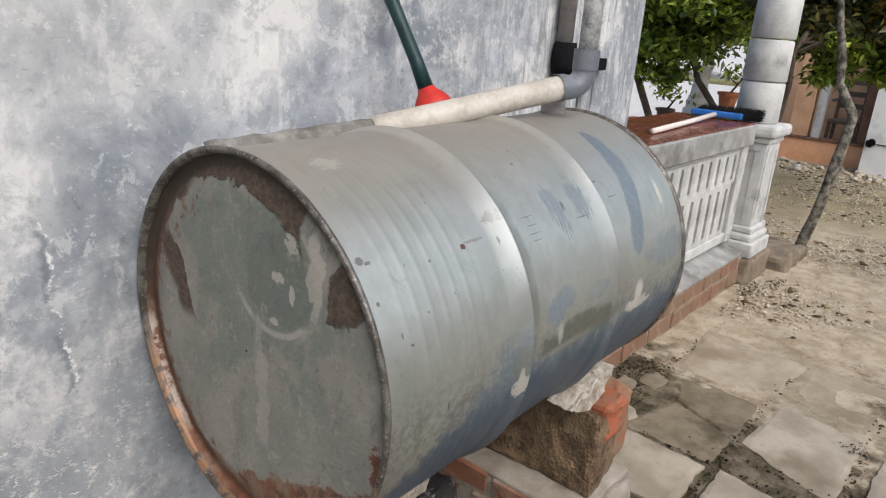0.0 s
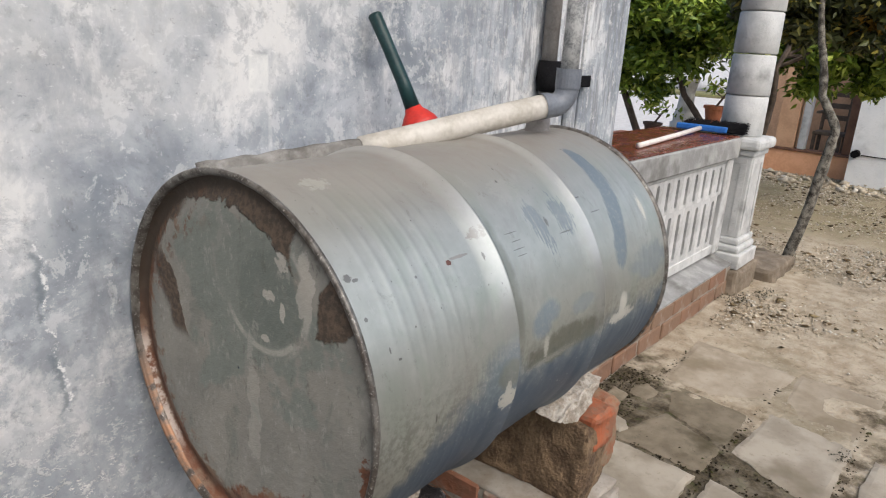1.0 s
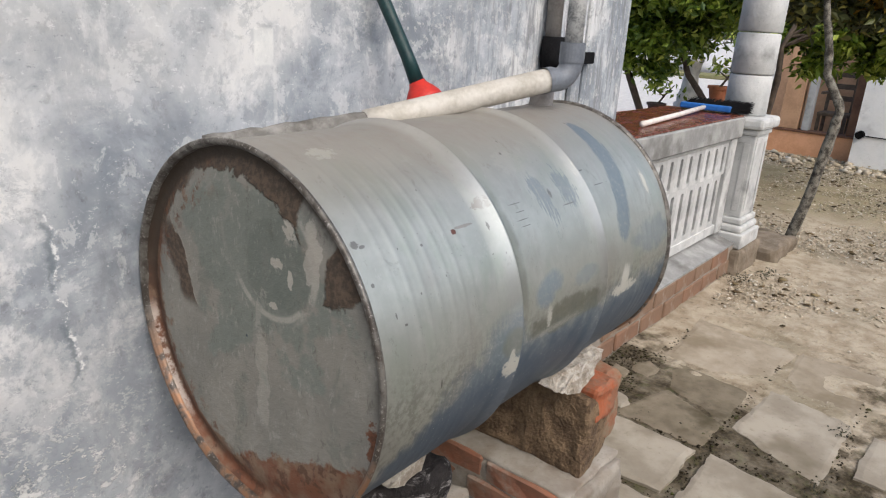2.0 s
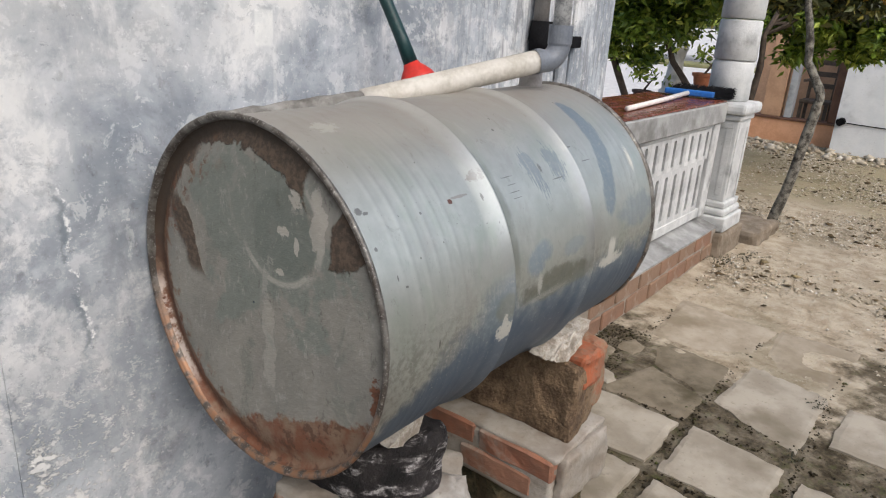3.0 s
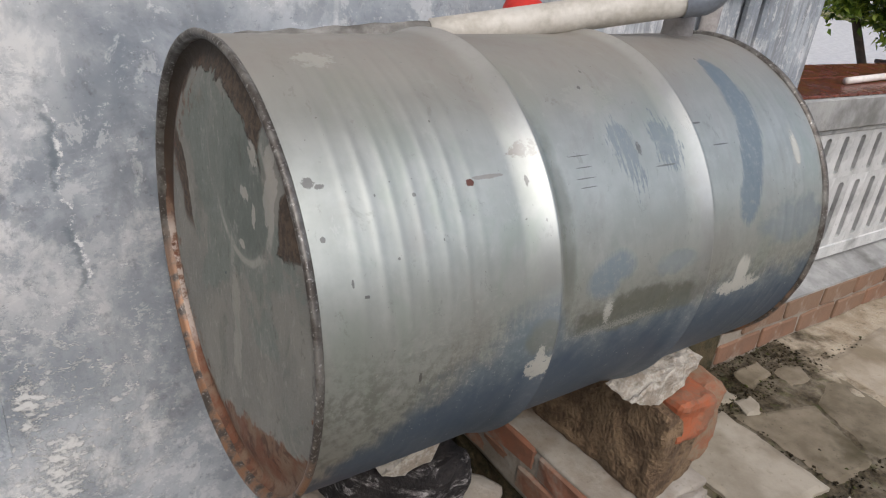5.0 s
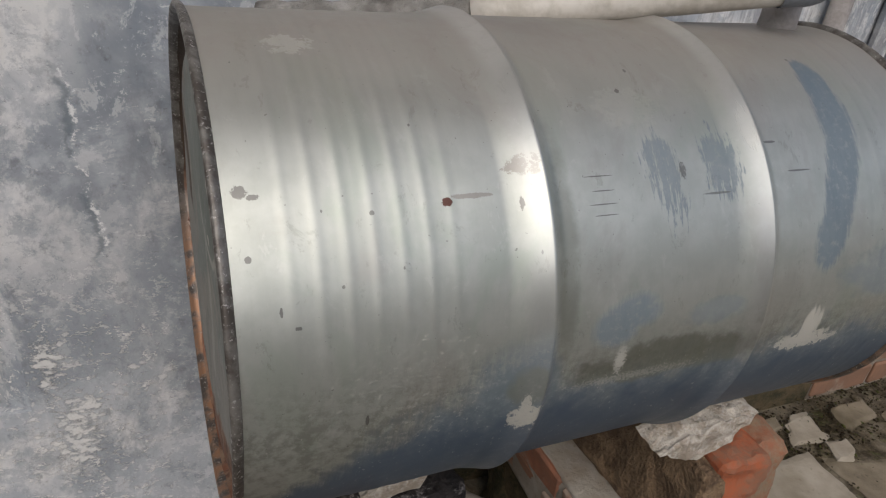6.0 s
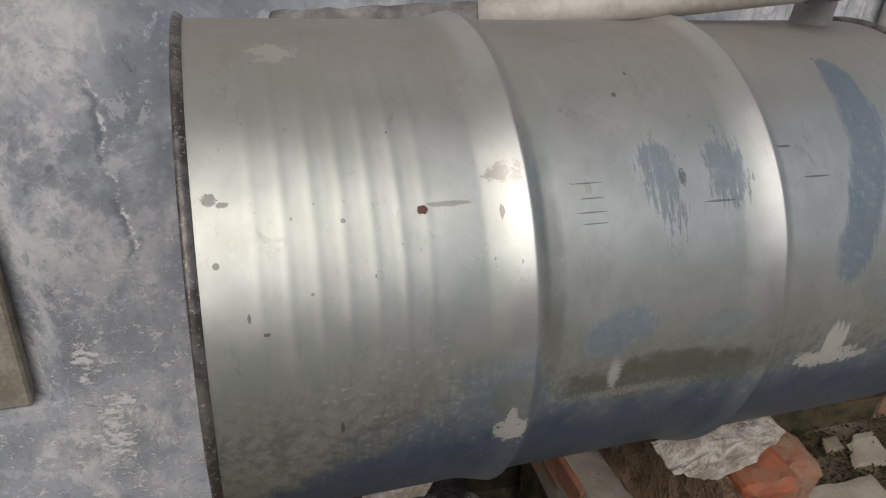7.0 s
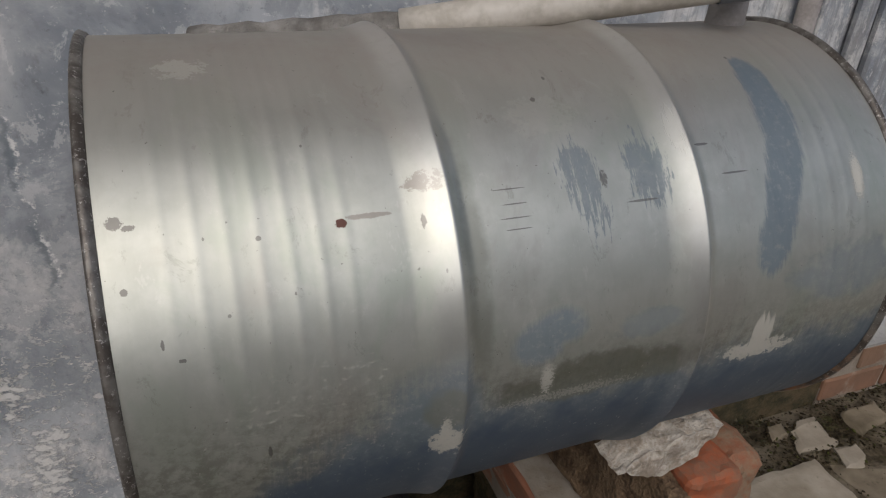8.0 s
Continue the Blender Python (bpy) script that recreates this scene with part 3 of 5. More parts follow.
def head_paint():
    """The sunken end: green-grey paint, rust creeping in from the rim, dirt, drips and painted recess shade."""
    n = Nodes("worn_drum_head")
    x, y, z = n.axes()
    r = n.math("SQRT", n.math("ADD", n.math("MULTIPLY", y, y), n.math("MULTIPLY", z, z)))
    a, b, f = n.noise(9, 6, 0.6), n.noise(30, 6, 0.65), n.noise(110, 5, 0.65)
    drip = n.noise(16, 6, 0.65, n.scaled((1, 2.2, 0.5)))

    def disc(y0, z0, ry, rz, ragged=1.0, wear=b):
        d = n.math("POWER", n.math("DIVIDE", n.math("SUBTRACT", y, y0), ry), 2.0)
        e = n.math("POWER", n.math("DIVIDE", n.math("SUBTRACT", z, z0), rz), 2.0)
        q = n.math("ADD", n.math("ADD", d, e), n.math("MULTIPLY", n.math("SUBTRACT", wear, 0.5), ragged * 3.5))
        return n.step(q, 1.15, 0.85)

    def over(p, q):
        return n.math("MAXIMUM", p, q)

    c = n.mix(n.step(a, 0.35, 0.65), (0.215, 0.208, 0.186), (0.268, 0.256, 0.226))
    c = n.mix(n.step(drip, 0.5, 0.7, 0, 0.4), c, (0.19, 0.198, 0.178))
    smear = n.noise(13, 7, 0.68, n.scaled((1, 1.3, 0.8), (1, 5, 2)), 0.5)
    green = disc(-0.02, 0.1, 0.17, 0.14, 1.6, a)
    c = n.mix(n.math("MULTIPLY", green, 0.7), c, (0.178, 0.204, 0.182))
    c = n.mix(n.step(smear, 0.54, 0.64, 0, 0.5), c, (0.145, 0.16, 0.142))
    c = n.mix(n.step(smear, 0.45, 0.38, 0, 0.4), c, (0.29, 0.277, 0.25))
    dark_round = disc(-0.075, 0.13, 0.07, 0.07, 0.7, smear)
    c = n.mix(n.math("MULTIPLY", dark_round, 0.55), c, (0.125, 0.145, 0.128))
    # flecks, pits and scuffs
    scuff = n.noise(42, 8, 0.78, n.scaled((1, 1.2, 0.8), (4, 8, 2)), 0.4)
    c = n.mix(n.step(scuff, 0.57, 0.62, 0, 0.5), c, (0.36, 0.345, 0.31))
    c = n.mix(n.step(scuff, 0.42, 0.37, 0, 0.5), c, (0.11, 0.105, 0.09))
    c = n.mix(n.math("MULTIPLY", n.step(f, 0.6, 0.7), 0.25), c, (0.42, 0.39, 0.34))
    # pale drips and the half ring left by a bucket
    pale = n.math("MULTIPLY", disc(-0.034, -0.045, 0.013, 0.1, 2.0), 0.4)
    pale = over(pale, over(disc(-0.103, 0.19, 0.012, 0.014, 1.6, f), n.math("MULTIPLY", disc(-0.15, 0.16, 0.016, 0.05, 1.6), 0.8)))
    pale = over(pale, over(disc(-0.074, 0.133, 0.013, 0.007, 1.4, f), over(disc(-0.103, 0.117, 0.006, 0.012, 1.2, f), disc(-0.066, 0.069, 0.008, 0.006, 1.2, f))))
    rr = n.math("SQRT", n.math("ADD", n.math("POWER", n.math("SUBTRACT", y, -0.062), 2.0), n.math("POWER", n.math("SUBTRACT", z, 0.138), 2.0)))
    arc = n.math("MULTIPLY", n.step(n.math("ABSOLUTE", n.math("SUBTRACT", rr, 0.088)), 0.007, 0.002), n.math("MULTIPLY", n.step(z, 0.11, 0.07), n.step(b, 0.36, 0.5)))
    arc2 = n.math("MULTIPLY", n.step(n.math("ABSOLUTE", n.math("SUBTRACT", rr, 0.093)), 0.010, 0.003), n.math("MULTIPLY", n.step(y, -0.1, -0.14), n.step(b, 0.38, 0.52)))
    pale = over(pale, n.math("MULTIPLY", n.math("MAXIMUM", arc, arc2), n.step(smear, 0.4, 0.5, 0.3, 0.75)))
    pale = over(pale, n.math("MULTIPLY", n.step(n.noise(45, 5, 0.7, n.scaled((1, 1.6, 0.6), (3, 3, 3))), 0.62, 0.7), 0.45))
    c = n.mix(n.math("MULTIPLY", pale, 0.8), c, (0.47, 0.44, 0.39))
    # brown crust round the top, flaked with an uneven edge
    flake = n.math("ADD", n.math("MULTIPLY", n.noise(15, 4, 0.55, n.scaled((1, 1, 1), (7, 1, 3))), 0.6), n.math("MULTIPLY", b, 0.4))
    edge_r = n.math("ADD", n.math("SUBTRACT", r, n.math("MULTIPLY", y, 0.15)), n.math("MULTIPLY", n.math("SUBTRACT", flake, 0.5), 0.1))
    crust = n.math("MULTIPLY", n.step(edge_r, 0.236, 0.24), n.math("MULTIPLY", n.step(z, 0.06, 0.1), n.step(n.math("ADD", y, n.math("MULTIPLY", n.math("SUBTRACT", b, 0.5), 0.03)), -0.124, -0.117)))
    rag = n.math("MULTIPLY", n.math("SUBTRACT", flake, 0.5), 0.07)
    flank = n.math("ADD", n.math("ADD", y, n.math("MULTIPLY", n.math("SUBTRACT", z, 0.1), 0.25)), rag)
    corner = n.math("MULTIPLY", n.step(flank, -0.163, -0.168), n.math("MULTIPLY", n.step(n.math("ADD", n.math("ADD", z, n.math("MULTIPLY", y, 0.2)), rag), 0.068, 0.073), n.step(z, 0.205, 0.19)))
    lean = n.math("ADD", y, n.math("MULTIPLY", n.math("SUBTRACT", z, 0.06), -0.5))
    sliver = n.math("MULTIPLY", n.math("MULTIPLY", n.step(n.math("ADD", lean, rag), 0.15, 0.155), n.step(z, 0.0, 0.02)), n.math("MULTIPLY", n.step(z, 0.15, 0.12), n.step(n.math("SUBTRACT", lean, rag), 0.205, 0.185)))
    crust = over(over(crust, corner), n.math("MAXIMUM", sliver, n.math("MULTIPLY", n.step(n.math("ADD", r, rag), 0.245, 0.252), n.math("MULTIPLY", n.step(y, 0.12, 0.15), n.step(z, -0.02, 0.05)))))
    c = n.mix(n.math("MULTIPLY", crust, 0.92), c, n.mix(n.step(f, 0.4, 0.6), (0.05, 0.034, 0.025), (0.11, 0.074, 0.05)))
    # rust along the foot
    foot = n.math("SUBTRACT", n.math("ADD", n.math("MULTIPLY", z, -1.0), n.math("MULTIPLY", y, -0.36)), n.math("MULTIPLY", n.math("SUBTRACT", b, 0.5), 0.09))
    rust = n.math("MULTIPLY", n.step(foot, 0.2, 0.212), n.step(r, 0.15, 0.17))
    rust = over(rust, n.math("MULTIPLY", n.step(n.math("ADD", r, n.math("MULTIPLY", n.math("SUBTRACT", b, 0.5), 0.09)), 0.236, 0.246), n.math("MULTIPLY", n.step(y, 0.02, 0.1), n.step(z, 0.14, 0.05))))
    rust = over(rust, disc(-0.258, -0.085, 0.014, 0.045, 2.0))
    rust = over(rust, n.math("MULTIPLY", n.step(r, 0.2, 0.225), n.math("MULTIPLY", n.step(n.noise(34, 7, 0.75, n.scaled((1, 1, 1), (9, 9, 1))), 0.52, 0.6), n.math("MULTIPLY", n.step(y, 0.04, 0.12), 0.8))))
    c = n.mix(n.math("MULTIPLY", rust, 0.92), c, n.mix(n.step(n.noise(24, 5, 0.6, n.scaled((1, 1, 1), (2, 0, 1))), 0.38, 0.62), (0.165, 0.058, 0.026), (0.21, 0.135, 0.088)))
    c = n.mix(n.math("MULTIPLY", rust, n.step(n.noise(38, 6, 0.7, n.scaled((1, 1, 1), (5, 0, 8))), 0.5, 0.6, 0.0, 0.8)), c, (0.085, 0.042, 0.027))
    band = n.math("MULTIPLY", n.step(n.math("ABSOLUTE", n.math("SUBTRACT", r, 0.262)), 0.016, 0.006), n.math("MULTIPLY", n.step(y, 0.05, 0.12), n.step(z, 0.1, 0.0)))
    c = n.mix(n.math("MULTIPLY", band, n.step(b, 0.35, 0.55, 0.4, 0.9)), c, (0.075, 0.036, 0.024))
    # shade of the upper recess, painted as a dark brown ring inside the rim
    recess_shade = n.math("MULTIPLY", n.step(n.math("ADD", r, n.math("MULTIPLY", n.math("SUBTRACT", b, 0.5), 0.02)), 0.258, 0.268), n.step(z, -0.06, 0.06))
    c = n.mix(n.math("MULTIPLY", recess_shade, 0.9), c, (0.05, 0.037, 0.028))
    lip = n.math("MULTIPLY", n.step(n.math("ADD", r, n.math("MULTIPLY", n.math("SUBTRACT", f, 0.5), 0.02)), 0.271, 0.278), n.math("MULTIPLY", n.math("MULTIPLY", n.step(n.noise(26, 6, 0.75), 0.43, 0.53), n.step(z, -0.02, -0.06)), n.math("MULTIPLY", n.step(y, 0.1, 0.15), n.step(z, -0.23, -0.19))))
    c = n.mix(n.math("MULTIPLY", lip, 0.85), c, (0.5, 0.42, 0.365))
    h = n.math("ADD", n.math("ADD", n.math("MULTIPLY", b, 0.7), n.math("MULTIPLY", crust, 0.6)), n.math("MULTIPLY", f, 0.4))
    return n.done(c, n.step(a, 0.3, 0.7, 0.55, 0.75), 0.05, h, 0.003, 0.35)


def rim_metal():
    n = Nodes("worn_rim")
    a, b = n.noise(40, 5), n.noise(140, 4)
    c = n.mix(n.step(a, 0.4, 0.62), (0.08, 0.068, 0.058), (0.2, 0.188, 0.17))
    c = n.mix(n.step(n.noise(240, 5, 0.75), 0.57, 0.64, 0, 0.75), c, (0.5, 0.48, 0.45))
    x, y, z = n.axes()
    c = n.mix(n.math("MULTIPLY", n.step(z, -0.02, -0.15), n.step(a, 0.4, 0.6)), c, (0.3, 0.16, 0.09))
    return n.done(c, 0.45, 0.45, b, 0.001)


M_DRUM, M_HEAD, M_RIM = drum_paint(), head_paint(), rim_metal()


# ---- large structure ----
def spread(lo, hi, near, far_step):
    """Even steps in the middle, ever wider ones outside."""
    v, step = [], near
    x = lo
    while x < hi:
        v.append(x)
        x += near
    v.append(hi)
    a, step = lo, near
    while a > -400:
        step *= far_step
        a -= step
        v.insert(0, a)
    b, step = hi, near
    while b < 400:
        step *= far_step
        b += step
        v.append(b)
    return v


def ground():
    xs, ys = spread(-2.0, 10.0, 0.09, 1.35), spread(-3.5, 5.0, 0.09, 1.35)
    bm = bmesh.new()
    grid = []
    for x in xs:
        row = []
        for y in ys:
            z = -0.014 + 0.004 * (0.7 < x < 2.5 and -1.1 < y < 0.1) - 0.012 * (1.0 < x < 2.0 and 0.1 < y < 0.3) + 0.006 * noise.noise((x * 1.1, y * 1.1, 0)) + 0.005 * noise.noise((x * 6, y * 6, 3))
            if x > 2.0:
                z += 0.018 * noise.noise((x * 3.5, y * 3.5, 7)) * min(1, (x - 2) / 1.0)
            row.append(bm.verts.new((x, y, z)))
        grid.append(row)
    for a, b in zip(grid, grid[1:]):
        for k in range(len(ys) - 1):
            bm.faces.new((a[k], b[k], b[k + 1], a[k + 1]))
    return structure("ground", bm, M_EARTH, "pale trodden earth yard with gravel and dry leaves", "ground", smooth=True)


WALL_Y, CORNER = 0.297, 1.72
ground()


def house_wall():
    # openings go through: one recessed opening beyond the drum's near end
    pieces = [
        box(-0.25, CORNER, WALL_Y, WALL_Y + 0.18, -0.1, 2.75),
        box(-1.2, -0.25, WALL_Y, WALL_Y + 0.18, -0.1, 0.377),
        box(-1.2, -0.25, WALL_Y, WALL_Y + 0.18, 1.75, 2.75),
        box(-4.5, -1.2, WALL_Y, WALL_Y + 0.18, -0.1, 2.75),
    ]
    return structure("wall_south", join(*pieces), M_WALL, "mottled grey cement plaster house wall with flaking whitewash", "wall")


house_wall()
structure("wall_east", box(CORNER - 0.18, CORNER, WALL_Y + 0.182, 5.0, -0.1, 2.75), M_WALL, "grey plastered side wall of the house", "wall")
structure("wall_west", box(-4.5, -4.32, WALL_Y + 0.182, 5.0, -0.1, 2.75), M_WALL, "grey plastered far side wall of the house", "wall")
# added out of view: keeps horizon light off the drum's lower half
structure("wall_yard", box(-9.0, 14.0, -5.7, -5.5, -0.1, 2.3), M_SHADED, "unseen dark wall added behind the camera to block low sky light", "wall")
structure("roof_eave", box(-4.8, 2.2, -0.4, 5.2, 2.76, 2.84), M_ROOF, "boarded underside of the overhanging roof", "roof")
def splayed_jamb():
    bm = bmesh.new()
    low, high = [[bm.verts.new((x, WALL_Y + y, z)) for x, y in ((-0.2505, 0.002), (-0.335, 0.064), (-1.199, 0.064), (-1.199, 0.14), (-0.2505, 0.14))] for z in (0.378, 1.749)]
    bm.faces.new(low[::-1])
    bm.faces.new(high)
    for k in range(5):
        j = (k + 1) % 5
        bm.faces.new((low[k], low[j], high[j], high[k]))
    return bm


win = structure("window_1", join(rough_up(box(-0.42, -0.312, WALL_Y + 0.005, WALL_Y + 0.047, 0.379, 1.748, 0.005), 0.003, 25), box(-1.198, -1.1, WALL_Y + 0.005, WALL_Y + 0.047, 0.379, 1.748, 0.005), box(-1.1, -0.42, WALL_Y + 0.005, WALL_Y + 0.047, 1.66, 1.748, 0.005)), M_BOARD, "pale weathered board window frame set in the wall", "window")
part("jamb", splayed_jamb(), M_WALL, win, "splayed plaster jamb beside the frame")
part("shutter", box(-1.099, -0.421, WALL_Y + 0.02, WALL_Y + 0.047, 0.379, 1.659, 0.004), M_WOOD, win, "closed dark plank shutter")

# corner pilaster with a groove and a raised fillet
structure("pilaster", join(box(1.462, CORNER + 0.012, WALL_Y - 0.024, WALL_Y - 0.001, 0.26, 2.75, 0.006), box(1.392, 1.436, WALL_Y - 0.03, WALL_Y - 0.001, 0.26, 2.75, 0.009), box(1.3, 1.378, WALL_Y - 0.012, WALL_Y - 0.001, 0.26, 2.75, 0.004)), M_WALL, "grey cement corner pilaster with upright fillets", "trim")
# mossy near the corner; the stretch behind the drum stands for the gap's shade
structure("skirting", rough_up(box(0.34, CORNER + 0.02, WALL_Y - 0.034, WALL_Y - 0.001, -0.1, 0.258, 0.008), 0.006, 9), M_MOSS, "dark mossy cement skirting, carried on under the drum to darken the gap", "trim")


# ---- balustrade ----
def balustrade():
    t = thing("balustrade", (2.6, 0.36, 0), "whitewashed cast balustrade with slotted panels and a tiled rail", "balustrade")
    x0, x1 = CORNER + 0.015, 3.44
    rail = part("rail", box(x0, x1, 0.325, 0.78, 0.755, 0.865, 0.006), M_CEMENT, t, "grey cement rail")
    n = 9
    for k in range(n):
        a = x0 + 0.004 + (x1 - x0 - 0.008) * k / n
        b = x0 + 0.004 + (x1 - x0 - 0.008) * (k + 1) / n
        for j in range(2):
            part("tile", box(a + 0.002, b - 0.002, 0.335 + j * 0.22, 0.55 + j * 0.22, 0.8655, 0.875, 0.002), M_TILE, rail, "red-brown glazed tile")
    part("ledge", slope_ledge(x0, x1), M_CEMENT, t, "sloping cement ledge")
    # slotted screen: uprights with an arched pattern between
    # darkened cement makes the slots read as shaded
    part("back_wall", box(x0, x1, 0.455, 0.76, 0.212, 0.754), M_SHADED, t, "grey cement wall behind the screen, its colour darkened as shade")
    part("top_bar", box(x0, x1, 0.352, 0.4, 0.731, 0.753, 0.004), M_WHITE, t)
    part("bottom_bar", box(x0, x1, 0.352, 0.4, 0.215, 0.27, 0.004), M_WHITE, t)
    low = link_mesh("lancet_panel", slot_cell(0.06, 0.29, 0.019, 0.122, 0.25), M_WHITE)
    high = link_mesh("slot_panel", slot_cell(0.06, 0.17, 0.017, 0.07, 0.25), M_WHITE)
    x = x0 + 0.06
    while x < x1 - 0.15:
        for name, mesh, dx, z in (("lancet_panel", low, 0.0, 0.415), ("slot_panel", high, 0.04, 0.645)):
            ob = new(name, mesh)
            ob.parent = t
            ob.location = (x + dx - 2.6, 0.376 - 0.36, z)
        x += 0.12
    part("end_strip", box(x1 - 0.1, x1, 0.345, 0.41, 0.215, 0.753, 0.004), M_WHITE, t)
    return t


def slot_cell(half, height, hw, hh, point):
    """A piece of screen with one slender straight-sided slot, pointed at both ends, through it."""
    bm = bmesh.new()
    hz = height / 2
    base = math.atan2(hz, half)
    angles = sorted([math.tau * k / 24 for k in range(24)] + [base, math.pi - base, math.pi + base, math.tau - base])
    rings = []
    for y in (-0.02, 0.02):
        outer, inner = [], []
        for a in angles:
            u, v = math.cos(a), math.sin(a)
            k = min(half / max(abs(u), 1e-6), hz / max(abs(v), 1e-6))
            outer.append(bm.verts.new((u * k, y, v * k)))
            g = v if abs(v) > 1e-6 else 0.0
            inner.append(bm.verts.new((hw * max(-1.0, min(1.0, u * (1.6 + point * 4))), y, hh * g)))
        rings.append((outer, inner))
    n = len(angles)
    for k in range(n):
        j = (k + 1) % n
        for o, i in rings:
            bm.faces.new((o[k], o[j], i[j], i[k]))
        bm.faces.new((rings[0][1][k], rings[0][1][j], rings[1][1][j], rings[1][1][k]))
    return bm


def slope_ledge(x0, x1):
    bm = box(x0, x1, 0.255, 0.42, 0.155, 0.21)
    for v in bm.verts:
        if v.co.z > 0.2 and v.co.y < 0.3:
            v.co.z -= 0.045
    return bm


balustrade()


def pedestal():
    t = thing("pedestal", (3.6, 0.385, 0.13), "whitewashed moulded pedestal with sunk panels", "pedestal")
    cx, cy = 3.6, 0.385

    def sq(h, z0, z1, bevel=0.008):
        return box(cx - h, cx + h, cy - h, cy + h, z0, z1, bevel, 2)

    part("foot", join(sq(0.165, 0.13, 0.215), sq(0.15, 0.216, 0.26, 0.015), sq(0.138, 0.261, 0.30, 0.01)), M_WHITE, t)
    shaft = part("shaft", sq(0.122, 0.301, 0.765, 0.005), M_WHITE, t)
    for ax in (-1, 1):
        part("panel_frame", box(cx - 0.127, cx - 0.123, cy + ax * 0.085 - 0.018, cy + ax * 0.085 + 0.018, 0.34, 0.72, 0.001), M_WHITE, shaft)
        part("panel_frame", box(cx + ax * 0.085 - 0.018, cx + ax * 0.085 + 0.018, cy - 0.127, cy - 0.123, 0.34, 0.72, 0.001), M_WHITE, shaft)
    part("panel_rail", box(cx - 0.127, cx - 0.123, cy - 0.1, cy + 0.1, 0.722, 0.755, 0.001), M_WHITE, shaft)
    part("panel_rail", box(cx - 0.1, cx + 0.1, cy - 0.127, cy - 0.123, 0.722, 0.755, 0.001), M_WHITE, shaft)
    part("capital", join(sq(0.135, 0.766, 0.80, 0.01), sq(0.162, 0.801, 0.865, 0.02)), M_WHITE, t)
    return t


pedestal()


def column():
    t = thing("column", (3.6, 0.385, 0.866), "pale grey round column built of stacked cement drums", "column")
    z, k = 0.866, 0
    while z < 2.7:
        h = 0.22
        part("column_drum", lathe([(z + 0.001, 0.0), (z + 0.001, 0.108), (z + 0.008, 0.1145), (z + h - 0.012, 0.1125), (z + h - 0.003, 0.106), (z + h - 0.003, 0.0)], (3.6, 0.385, 0), sides=64), M_WHITE, t, smooth=True)
        z += h
    return t


column()


# ---- the drum ----
DRUM_Z, DIP = 0.806, 0.0118


def drum():
    t = thing("oil_drum", (0, 0, DRUM_Z), "old steel oil drum on its side, silver-green paint worn blue", "drum", turn=(0, -DIP, 0))
    L, R = 0.8887, 0.286
    prof, s = [], 0.0085
    while s <= L - 0.008:
        r = R
        for h in (0.303, 0.584):
            d = s - h
            if -0.045 < d <= 0:
                r += 0.010 * (1 + d / 0.045) ** 1.4
            elif 0 < d < 0.018:
                r += 0.010 * (1 - d / 0.018) ** 1.3 - 0.0015 * math.sin(math.pi * d / 0.018)
        for lo, hi in ((0.044, 0.218), (0.735, 0.845)):
            if lo < s < hi:
                r += 0.00042 * (0.5 + 0.5 * math.cos((s - lo - 0.0125) * math.tau / 0.0249)) ** 2.5 * min(1, (s - lo) / 0.02, (hi - s) / 0.02)
        prof.append((s, r))
        s += 0.0021
    bm = lathe(prof, axis="x", sides=180)
    for v in bm.verts:
        a = math.atan2(v.co.z, -v.co.y)
        k = 1 + 0.0035 * noise.noise((v.co.x * 4, math.cos(a) * 2.0, math.sin(a) * 2.0)) + 0.0012 * noise.noise((v.co.x * 14, math.cos(a) * 6, math.sin(a) * 6))
        v.co.y *= k
        v.co.z *= k
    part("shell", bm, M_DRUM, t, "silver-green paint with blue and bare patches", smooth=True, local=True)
    for name, x0, sgn in (("near", 0.0, 1), ("far", L, -1)):
        # rolled chime: a bead with a sunken lip inside
        ring = [(x0 + sgn * 0.0105, 0.2862), (x0 + sgn * 0.009, 0.2895)]
        for k in range(7):
            a = math.pi * (0.1 + 0.85 * k / 6)
            ring.append((x0 + sgn * (0.0045 - 0.0045 * math.sin(a)), 0.2875 + 0.0048 * math.cos(a)))
        ring += [(x0 + sgn * 0.004, 0.2815), (x0 + sgn * 0.012, 0.2805)]
        bm = lathe(ring, axis="x", sides=180)
        for v in bm.verts:
            k = 1 + 0.004 * noise.noise(v.co * 9) + 0.002 * noise.noise(v.co * 40)
            v.co.y *= k
            v.co.z *= k
        part("rim", bm, M_RIM, t, "chipped rolled steel rim", smooth=True, local=True)
        head = [(x0 + sgn * 0.010, 0.2812), (x0 + sgn * 0.0175, 0.2785), (x0 + sgn * 0.021, 0.27), (x0 + sgn * 0.0165, 0.255), (x0 + sgn * 0.0107, 0.235)]
        head += [(x0 + sgn * 0.0107, 0.235 * (1 - k / 14)) for k in range(1, 14)] + [(x0 + sgn * 0.0107, 0.002)]
        bm = lathe(head, axis="x", sides=120, cap=False)
        for v in bm.verts:
            v.co.x += 0.0016 * noise.noise((v.co.y * 9, v.co.z * 9, 2))
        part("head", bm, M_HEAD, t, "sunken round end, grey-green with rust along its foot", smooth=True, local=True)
    return t


drum()


